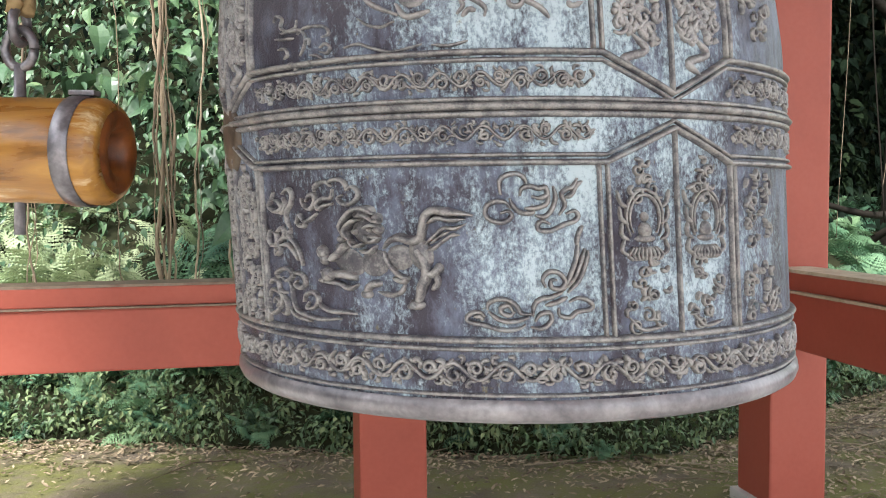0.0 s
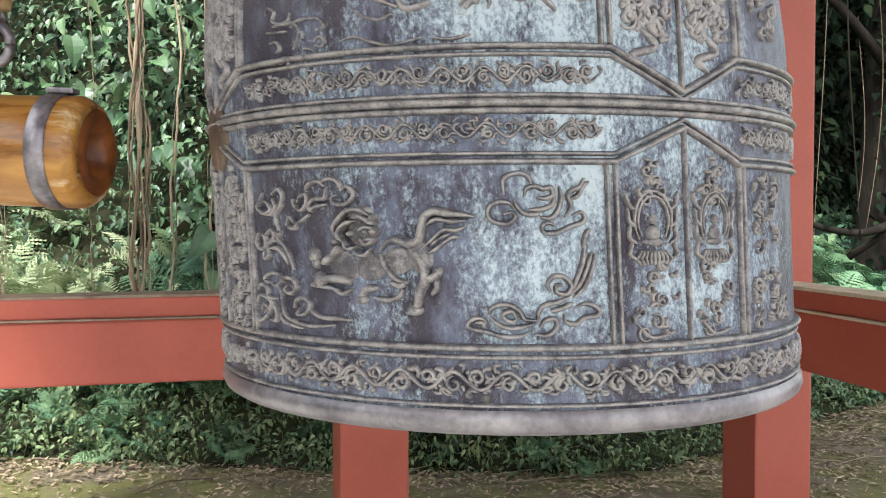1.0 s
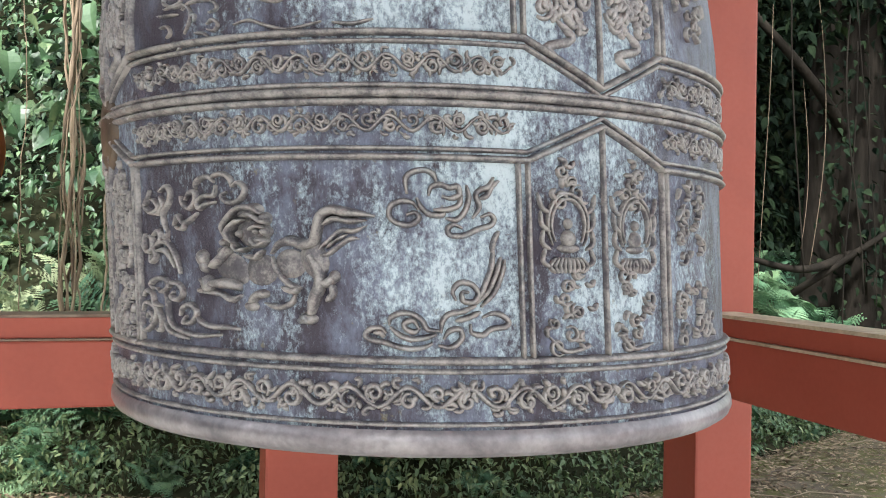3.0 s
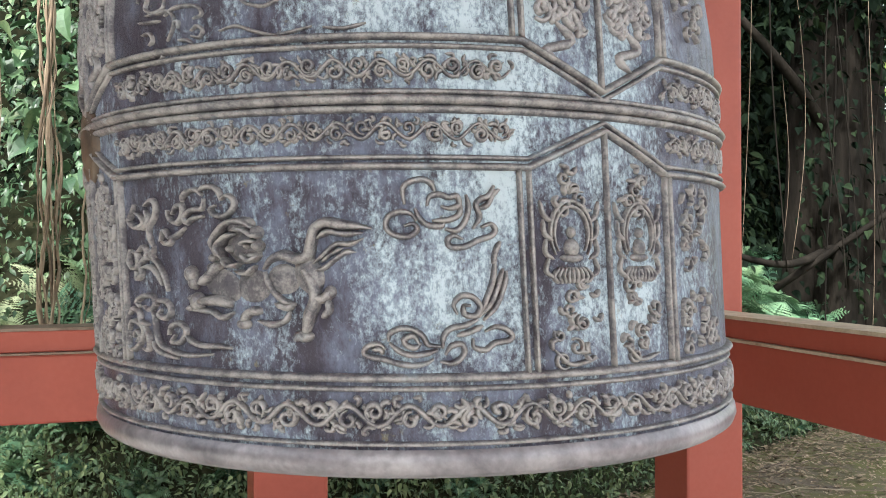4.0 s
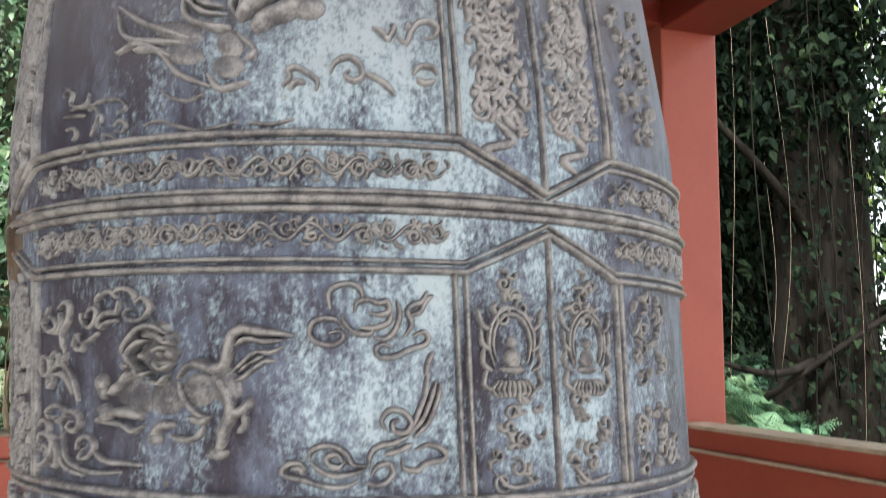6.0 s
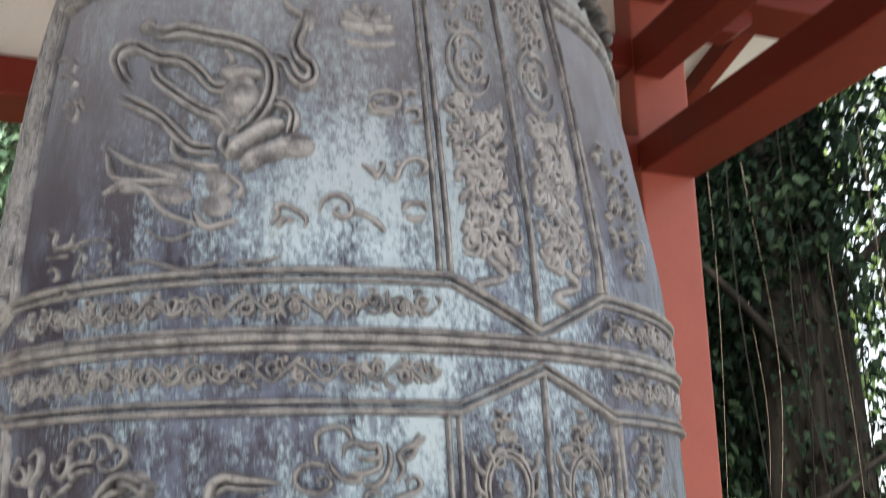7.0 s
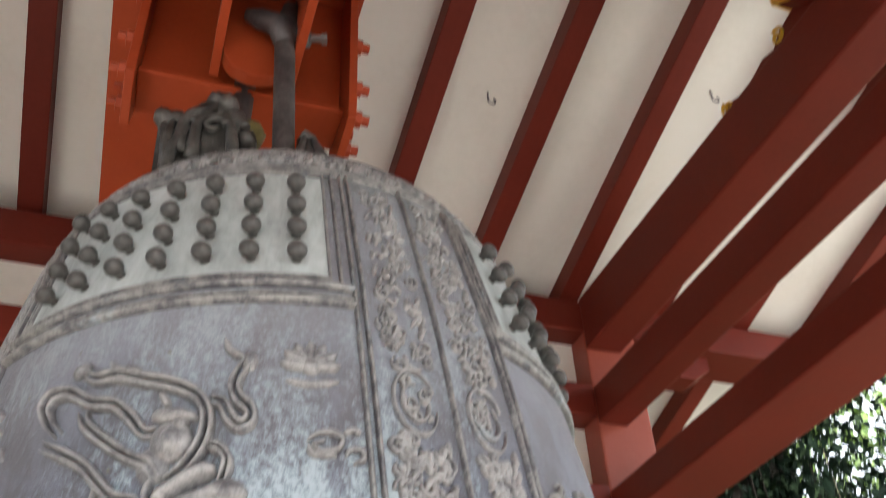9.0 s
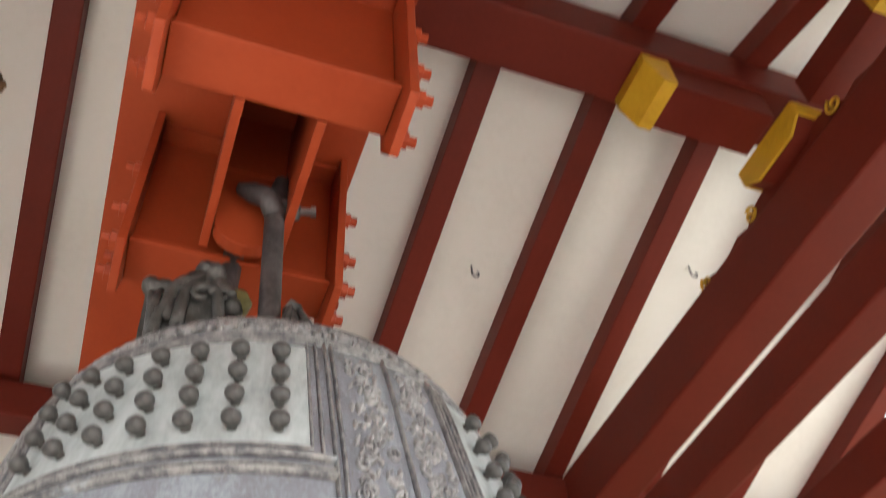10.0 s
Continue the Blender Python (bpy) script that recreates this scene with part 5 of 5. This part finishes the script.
for x0, z0, dx, g in ((-0.158, 2.0, -0.09, 1.0), (-0.165, 1.98, -0.05, 0.9), (-0.15, 1.97, 0.03, 0.9), (-0.20, 1.92, -0.07, 0.9), (-0.29, 1.93, 0.02, 0.8), (-0.262, 1.94, -0.01, 0.8), (0.045, 1.89, -0.015, 0.9), (0.065, 1.88, 0.03, 0.9), (0.05, 1.88, 0.01, 0.8)):
    tube(loop, smooth_path([(x0, -0.07, z0), (x0 + 0.35 * dx, -0.105, z0 - 0.06), (x0 + 0.8 * dx, -0.115, z0 - 0.11), (x0 + dx, -0.10, z0 - 0.20)], 4), [g * (0.007 + 0.0011 * n) for n in range(13)], 8)
for cx, cz, r in ((-0.165, 1.875, 0.030), (-0.225, 1.87, 0.022), (-0.115, 1.87, 0.022)):
    tube(loop, [(cx + (r * (1 - 0.06 * n)) * math.cos(0.5 * n), -0.115, cz + (r * (1 - 0.06 * n)) * math.sin(0.5 * n)) for n in range(13)], [0.013 - 0.0006 * n for n in range(13)], 8)
part("dragon_loop", loop, NIPPLE, bell, "cast bronze crown loop", smooth=True)
fl = Shape()
spun(fl, [(0.0, -0.05), (0.035, -0.035), (0.05, 0.0), (0.035, 0.035), (0.0, 0.05)], 14)
part("crown_jewel", fl, surface("ochre_patina", [(0.3, (0.10, 0.085, 0.03)), (0.7, (0.26, 0.22, 0.08))], 20, rough=0.6), bell, "ochre round boss", smooth=True, m=pose(BX + 0.0, -0.04, 1.92) @ Matrix.Diagonal((0.8, 0.6, 0.9, 1)))
hook = Shape()
tube(hook, [(BX + 0.085, -0.10, 1.545), (BX + 0.085, -0.10, 1.755), (BX + 0.085, -0.10, 2.170), (BX + 0.088, -0.09, 2.280), (BX + 0.10, -0.08, 2.360), (BX + 0.125, -0.06, 2.420)], [0.030, 0.027, 0.027, 0.028, 0.023, 0.012], 12)
tube(hook, [(BX + 0.09, -0.10, 2.190), (BX + 0.065, -0.115, 2.250), (BX + 0.02, -0.115, 2.270), (BX - 0.015, -0.115, 2.285)], [0.032, 0.034, 0.028, 0.016], 10)
tube(hook, [(BX + 0.085, -0.09, 2.230), (BX + 0.125, -0.09, 2.230), (BX + 0.15, -0.09, 2.220)], [0.035, 0.03, 0.02], 8)
tube(hook, [(BX - 0.05, 0.06, 1.5), (BX - 0.05, 0.06, 1.93), (BX - 0.02, 0.03, 2.250)], 0.03, 10)
part("hanging_hook", hook, DARK_IRON, bell, "dark iron hook", smooth=True)
pin = spun(Shape(), [(0.011, 0), (0.011, 0.03), (0.016, 0.03), (0.016, 0.045)], 6, 'X')
part("pin", pin, surface("bare_steel", [(0.3, (0.14, 0.13, 0.13)), (0.7, (0.27, 0.26, 0.25))], 20, rough=0.35, metal=0.8), bell, "bright steel bolt", m=pose(BX + 0.15, -0.09, 2.230))

# ---- the striking log ----
striker = base("striking_log", "varnished brown wooden striking log hung on ropes beside the bell", "log", pose(LOG[0], LOG[1], LOG[2], 0, 2.0, -3))
RL = 0.118
lg = Shape()
spun(lg, [(0.112, -1.75), (RL, -1.73)] + [(RL * (1 + 0.012 * math.sin(x * 9)), x) for x in np.linspace(-1.6, -0.03, 16)] + [(RL - 0.005, -0.022), (RL - 0.013, -0.009), (RL - 0.026, -0.001), (0.064, -0.09)], 40, 'X')
part("log", lg, LOGWOOD, striker, smooth=True)
le = Shape()
spun(le, [(RL - 0.0255, -0.003), (RL - 0.036, 0.003), (0.058, 0.001), (0.047, -0.014), (0.038, -0.045), (0.015, -0.062), (0.002, -0.060)], 36, 'X', closed=False)
part("end_grain", le, LOGEND, striker, "reddish battered end grain", smooth=True)
for x in (-0.080, -1.6):
    bd = Shape()
    spun(bd, [(RL + 0.001, x - 0.021), (RL + 0.004, x - 0.019), (RL + 0.004, x + 0.019), (RL + 0.001, x + 0.021)], 40, 'X', closed=False)
    band = part("iron_band", bd, IRON, striker, "dull grey iron band", smooth=True)
    part("band_bolt", block(x - 0.03, x + 0.03, -0.018, 0.018, RL + 0.004, RL + 0.016), IRON, band, bevel=0.004)
for x in (-0.23, -1.45):
    ch = Shape()
    tube(ch, [(x, 0, -RL - 0.07), (x, 0, RL + 0.07)], 0.013, 10)
    part("eye_bolt", ch, IRON, striker, "rusty iron eye bolt", smooth=True)
    sh = Shape()
    tube(sh, [(x + 0.034 * math.cos(a), 0, RL + 0.105 + 0.042 * math.sin(a)) for a in np.linspace(0, 2 * math.pi, 17)], 0.011, 8)
    tube(sh, [(x, 0.030 * math.cos(a), RL + 0.155 + 0.038 * math.sin(a)) for a in np.linspace(0, 2 * math.pi, 17)], 0.011, 8)
    part("shackle", sh, IRON, striker, "grey iron shackle", smooth=True)
    rp = Shape()
    top = 4.0 - LOG[2]
    for ph in (0, 2.1, 4.2):
        tube(rp, [(x + 0.017 * math.cos(ph + u * 45), 0.017 * math.sin(ph + u * 45), RL + 0.18 + (top - RL - 0.18) * u) for u in np.linspace(0, 1, 150)], 0.017, 6)
    part("rope", rp, ROPE, striker, "twisted tan rope", smooth=True)


# ---- plants and distance ----
def leaf_shape(length, width, droop, n=5, fold=0.25):
    """One leaf blade along +x, folded at its midrib and drooping."""
    verts, faces = [], []
    for i in range(n + 1):
        u = i / n
        w = width * math.sin(math.pi * min(1, 0.08 + u * 0.92) ** 0.8) * (1 - 0.15 * u)
        x, z = length * u, -droop * length * u * u
        verts += [(x, -w / 2, z + fold * w / 2), (x, 0, z), (x, w / 2, z + fold * w / 2)]
    for i in range(n):
        k = i * 3
        faces += [(k, k + 3, k + 4, k + 1), (k + 1, k + 4, k + 5, k + 2)]
    return verts, faces


def scatter(s, count, place, size, blade, rnd, face=None):
    """Many leaves in one mesh: place() gives a point; leaves hang mostly outwards to face, with all turns."""
    bv, bf = blade
    arr = np.array(bv)
    for _ in range(count):
        p = place()
        k = rnd.uniform(*size)
        yaw = (face if face is not None else rnd.uniform(0, 360)) + rnd.uniform(-75, 75)
        e = Euler((radians(rnd.uniform(-50, 50)), radians(rnd.uniform(-10, 70)), radians(yaw))).to_matrix()
        v = (arr * k) @ np.array(e).T + np.array(p)
        s.add(v.tolist(), bf)


def fern_mesh(name, seed, fronds=9, length=0.55, material=FERN):
    """A crown of arching fronds, each twice feathered."""
    g = random.Random(seed)
    s = Shape()
    for f in range(fronds):
        yaw = 2 * math.pi * f / fronds + g.uniform(-0.35, 0.35)
        ln, lift = length * g.uniform(0.55, 1.15), g.uniform(0.5, 1.15)
        side = g.uniform(-0.25, 0.25)
        cy, sy = math.cos(yaw), math.sin(yaw)
        n = 12
        for i in range(n):
            u = (i + 0.6) / n
            r = ln * u * (1 - 0.12 * u)
            z = ln * (lift * u - (lift + 0.12) * u * u * 0.85)
            bend = side * ln * u * u
            wl = ln * 0.30 * math.sin(math.pi * (0.16 + 0.84 * u)) ** 0.8 * (1 - 0.3 * u) * g.uniform(0.85, 1.1)
            for sg in (-1, 1):
                for j in range(5):
                    v0, v1 = j / 5, (j + 1.15) / 5
                    hw = ln / n * 0.60 * (1 - 0.75 * v0)
                    ax, ay = r + wl * 0.30 * v0, bend + sg * wl * v0
                    bx, by = r + wl * 0.30 * v1, bend + sg * wl * v1
                    az, bz = z - wl * 0.20 * v0 * v0, z - wl * 0.22 * v1 * v1
                    pts = [(ax, ay, az), (bx + hw, by, bz + 0.003), (bx, by, bz), (bx - hw * 0.8, by, bz + 0.003)]
                    s.add([(x * cy - y * sy, x * sy + y * cy, zz) for x, y, zz in pts], [(0, 1, 2, 3)])
    return s.mesh(name, material)


FERNS = [fern_mesh("fronds", 100 + k, 11 + k, 0.42 + 0.05 * k) for k in range(4)]
PALEFERNS = [fern_mesh("fronds", 200 + k, 12 + k, 0.40 + 0.05 * k, PALEFERN) for k in range(3)]


def foot(x):
    """Where the bank begins, north of the pavilion."""
    return 3.3 - 0.10 * x + 1.0 * max(0.0, x - 0.9)


def bank_z(x, y):
    """Height of the planted bank behind the pavilion."""
    d = y - foot(x)
    h = max(0.0, d) * 0.75 if d < 2.2 else 1.65 + (d - 2.2) * 0.35
    return h * (1.0 if x < 1.5 else max(0.80, 1 - (x - 1.5) * 0.35))


bk = Shape()
NX, NY = 60, 34
for j in range(NY):
    for i in range(NX):
        x, y = -11 + 23 * i / (NX - 1), 2.9 + 11 * j / (NY - 1)
        bk.v.append((x, y, bank_z(x, y) - 0.03 + (0.10 * noise.noise(Vector((x * 1.3, y * 1.3, 3))) if bank_z(x, y) > 0.02 else -0.03)))
bk.f = [(j * NX + i, j * NX + i + 1, (j + 1) * NX + i + 1, (j + 1) * NX + i) for j in range(NY - 1) for i in range(NX - 1)]
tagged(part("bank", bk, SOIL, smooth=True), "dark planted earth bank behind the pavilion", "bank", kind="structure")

q = random.Random(11)
for k in range(380):
    x = q.uniform(1.9, 5.6) if k % 4 == 0 or k >= 300 else q.uniform(-4.3, 0.7)
    low = k % 4 == 3
    y = foot(x) + (q.uniform(0.0, 0.5) if low else 0.45 + abs(q.gauss(0, 0.95)))
    z = bank_z(x, y)
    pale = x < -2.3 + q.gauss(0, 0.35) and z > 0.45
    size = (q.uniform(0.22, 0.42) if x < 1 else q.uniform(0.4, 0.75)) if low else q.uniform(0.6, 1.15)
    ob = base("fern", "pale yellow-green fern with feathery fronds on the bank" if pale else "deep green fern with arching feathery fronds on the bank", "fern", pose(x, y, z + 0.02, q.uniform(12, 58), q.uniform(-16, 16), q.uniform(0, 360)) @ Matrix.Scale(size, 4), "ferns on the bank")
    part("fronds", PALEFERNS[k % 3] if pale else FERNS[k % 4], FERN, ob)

SMALL, BROAD = leaf_shape(1, 0.55, 0.25, 3), leaf_shape(1, 0.72, 0.45, 5, 0.3)
# low ground cover along the foot of the bank
s = Shape()


def at_foot():
    x = q.uniform(-5.5, 6.0)
    y = foot(x) - 0.10 + 0.16 * noise.noise(Vector((x * 1.7, 5, 2))) + abs(q.gauss(0, 0.5))
    return (x, y, bank_z(x, y) + q.uniform(0.01, 0.20))


scatter(s, 21000, at_foot, (0.018, 0.058), SMALL, q, None)
tagged(part("ground_cover", s, COVER), "low leafy green ground cover", "plants", kind="stuff")
# leaf litter and twigs
s = Shape()


def on_ground():
    x = q.uniform(-4.5, 6.5) if q.random() < 0.6 else q.uniform(1.2, 5.5)
    f = foot(x)
    y = f - abs(q.gauss(0, 0.36 if x < 1.2 else 0.9)) if q.random() < 0.8 else q.uniform(1.8, 6.5)
    return (x, y, max(0.0, bank_z(x, y)) + 0.018)


blade = leaf_shape(1, 0.45, 0.1, 2)
bv = np.array(blade[0])
for _ in range(17000):
    p, k = on_ground(), q.uniform(0.012, 0.055)
    e = np.array(Euler((q.uniform(-0.4, 0.4), q.uniform(-0.4, 0.4), q.uniform(0, 6.3))).to_matrix())
    s.add(((bv * k) @ e.T + np.array(p)).tolist(), blade[1])
tagged(part("leaf_litter", s, LITTER), "dry fallen leaves and debris", "leaf litter", kind="stuff")
s = Shape()
for _ in range(90):
    x, y, z = on_ground()
    a, ln = q.gauss(0, 0.6) + math.pi * (_ % 2), q.uniform(0.1, 0.8)
    tube(s, [(x, y, z), (x + ln * 0.5 * math.cos(a), y + ln * 0.5 * math.sin(a), z + q.uniform(0, 0.03)), (x + ln * math.cos(a + 0.2), y + ln * math.sin(a + 0.2), z)], [0.0045, 0.0035, 0.0015], 5)
tagged(part("twigs", s, TWIG), "dry brown twigs on the ground", "twigs", kind="stuff")

# climbing broad leaves that clothe the back
s = Shape()


def at_wall():
    x = q.uniform(-6.5, 1.7)
    z = 0.7 + 4.6 * q.random() ** 0.9
    y = 4.6 - 0.1 * x + 0.30 * z + q.gauss(0, 0.35)
    return (x, y, z)


scatter(s, 21000, at_wall, (0.035, 0.095), SMALL, q, -90)


def at_clump():
    """Broad leaves grow in clumps, mostly higher up."""
    return next(p for p in iter(at_wall, None) if noise.noise(Vector((p[0] * 0.9, p[2] * 0.9, 7))) > (0.05 if p[2] > 2.0 else 0.28))


scatter(s, 900, at_clump, (0.14, 0.30), BROAD, q, -90)
tagged(part("climbing_plants", s, LEAF), "dense climbing plants with broad glossy leaves", "plants", kind="stuff")
# leafage deeper in, its shade put into the leaf colour
s = Shape()


def deep():
    x = q.uniform(-9, 9.5) if q.random() < 0.6 else q.uniform(1.6, 5.5)
    z = 0.3 + 8.5 * q.random()
    y = 7.3 + 0.12 * z + q.gauss(0, 0.5) + 0.55 * max(0.0, x - 1.8)
    return (x, y, z)


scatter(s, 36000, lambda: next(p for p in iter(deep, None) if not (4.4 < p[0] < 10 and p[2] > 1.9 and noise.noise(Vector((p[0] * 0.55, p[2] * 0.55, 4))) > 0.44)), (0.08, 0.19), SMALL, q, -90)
tagged(part("shaded_foliage", s, DARKLEAF), "foliage with deep shade put into its colour", "foliage", kind="stuff")
# leaves beyond the tree, bright as if lit by their colour alone
s = Shape()


def beyond():
    x = q.uniform(5, 20)
    z = 0.3 + 12 * q.random() ** 1.1
    return (x, q.uniform(13, 17), z)


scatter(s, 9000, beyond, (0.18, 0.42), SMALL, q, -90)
tagged(part("sunlit_foliage", s, FARLEAF), "bright green foliage beyond, sunlight put into its colour", "foliage", kind="stuff")

# hanging aerial roots in front of the bank: one knotted bundle and a few single ones
ROOTS = ((-2.30, 4.2, 0.019, 9, 0.0), (-2.12, 4.3, 0.010, 2, 0.22), (-1.80, 4.2, 0.009, 2, 0.0), (-1.66, 4.35, 0.005, 1, 0.05), (-3.32, 4.35, 0.010, 3, -0.1), (-3.9, 4.3, 0.012, 3, 0.1), (-2.72, 4.45, 0.004, 1, 0.05))
for x, y, thick, strands, lean in ROOTS:
    zb = bank_z(x, y)
    bundle = base("hanging_root", "knotted bundle of brown hanging aerial roots" if strands > 4 else "thin brown hanging aerial root", "root", pose(x, y, zb), "hanging roots")
    for st in range(strands):
        ph, f = q.uniform(0, 6), q.uniform(4, 9)
        am = (0.010 if st < 3 else 0.03) + 0.004 * st
        fan = q.uniform(-1, 1) * (0.20 if strands > 4 else 0.05)
        us = np.linspace(0, 1, 90)
        pts = []
        for u in us:
            w = noise.noise(Vector((u * 12, ph, st))) * 0.045 + noise.noise(Vector((u * 40, ph, st + 9))) * 0.014
            pts.append((lean * u + am * math.sin(ph + u * f * 2.2) + fan * max(0.0, 0.42 - u) ** 1.2 * math.sin(u * 9 + ph) + w, am * math.cos(ph + u * 5) + w * 0.5, -0.02 + (6.2 - zb) * u))
        part("strand", tube(Shape(), pts, [thick * (1.0 if st == 0 else 0.28 + 0.12 * (st % 4)) * (0.7 + 0.8 * abs(noise.noise(Vector((u * 22, ph, 1))))) for u in us], 6), VINE, bundle, smooth=True)

# big fig tree with aerial roots; its shade is put into bark and leaf colour
tree = base("fig_tree", "old fig tree with aerial roots and climbing leaves, coloured as if in shade", "tree", pose(4.75, 7.7, 0))
s = Shape()
for k in range(9):
    a = k * 0.7
    r = 0.10 + 0.30 * q.random()
    tube(s, [(r * 1.7 * math.cos(a), r * 1.3 * math.sin(a), -0.1), (r * 1.1 * math.cos(a + 0.2), r * math.sin(a + 0.2), 1.0), (r * math.cos(a + 0.4), r * math.sin(a + 0.4), 2.6), (r * 0.9 * math.cos(a + 0.6), r * 0.9 * math.sin(a + 0.6), 5.0), (r * math.cos(a + 0.9), r * math.sin(a + 0.9), 8.5)], [0.24, 0.19, 0.18, 0.16, 0.10], 10)
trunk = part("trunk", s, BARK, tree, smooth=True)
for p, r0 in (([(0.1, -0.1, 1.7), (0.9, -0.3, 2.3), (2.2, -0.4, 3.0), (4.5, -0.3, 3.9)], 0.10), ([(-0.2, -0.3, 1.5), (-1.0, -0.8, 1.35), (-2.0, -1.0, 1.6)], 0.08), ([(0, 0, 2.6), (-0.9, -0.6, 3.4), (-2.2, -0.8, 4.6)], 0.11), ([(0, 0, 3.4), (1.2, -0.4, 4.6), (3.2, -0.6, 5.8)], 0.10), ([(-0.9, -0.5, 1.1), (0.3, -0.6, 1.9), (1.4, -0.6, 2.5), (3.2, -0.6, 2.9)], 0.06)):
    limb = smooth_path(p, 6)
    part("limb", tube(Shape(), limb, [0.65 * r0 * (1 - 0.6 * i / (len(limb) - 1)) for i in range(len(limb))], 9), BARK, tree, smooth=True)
for k in range(34):
    x, y = q.uniform(-1.6, 1.9), q.uniform(-1.1, -0.4)
    z0, z1 = q.uniform(0.1, 1.6), q.uniform(3.5, 6.5)
    ph, am = q.uniform(0, 6), q.uniform(0.03, 0.16)
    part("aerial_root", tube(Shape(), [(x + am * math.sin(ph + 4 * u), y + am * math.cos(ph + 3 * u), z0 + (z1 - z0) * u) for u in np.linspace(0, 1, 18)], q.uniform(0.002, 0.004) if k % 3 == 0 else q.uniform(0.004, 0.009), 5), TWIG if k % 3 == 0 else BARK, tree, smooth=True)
s = Shape()


def crown():
    a, r = q.uniform(0, 6.3), abs(q.gauss(0, 2.0))
    return (r * math.cos(a) * 1.3, -0.3 + r * math.sin(a) * 0.6, 3.4 + 5.2 * q.random() + 0.25 * r)


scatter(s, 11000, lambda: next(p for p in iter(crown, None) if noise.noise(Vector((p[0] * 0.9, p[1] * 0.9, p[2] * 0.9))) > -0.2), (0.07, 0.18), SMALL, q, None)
part("crown", s, DARKLEAF, tree, "open leafy crown coloured as if in shade")
s = Shape()


def on_trunk():
    a = q.uniform(-2.6, -0.5)
    r = q.uniform(0.45, 0.62)
    return (r * math.cos(a) * 1.25, r * math.sin(a), 5.5 * q.random())


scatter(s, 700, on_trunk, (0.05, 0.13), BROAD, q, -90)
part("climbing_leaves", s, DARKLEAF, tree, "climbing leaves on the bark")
# plain dark sheets: woodland shade behind, and an unseen screen against the western sky
DARK_SHEETS = ((-60, 10.8, 6.3, 10.8, 17), (-9.5, -22, -9.5, 10.8, 5.5))
for x0, y0, x1, y1, h in DARK_SHEETS:
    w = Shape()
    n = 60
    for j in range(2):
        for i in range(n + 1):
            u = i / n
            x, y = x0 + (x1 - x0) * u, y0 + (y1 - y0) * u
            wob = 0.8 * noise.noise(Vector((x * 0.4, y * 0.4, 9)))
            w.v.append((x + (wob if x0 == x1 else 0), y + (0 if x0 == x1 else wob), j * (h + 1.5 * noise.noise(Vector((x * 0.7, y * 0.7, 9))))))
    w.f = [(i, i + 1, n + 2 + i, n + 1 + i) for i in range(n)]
    tagged(part("backdrop", w, SOIL), "plain dark sheet added in place of woodland", "woodland", kind="structure")
# leaves out of view, added to cut the light from the west
s = Shape()
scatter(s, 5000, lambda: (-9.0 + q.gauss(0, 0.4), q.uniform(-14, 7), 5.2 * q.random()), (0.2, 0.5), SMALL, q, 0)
tagged(part("western_foliage", s, DARKLEAF), "unseen dark foliage added to hold back western light", "foliage", kind="stuff")
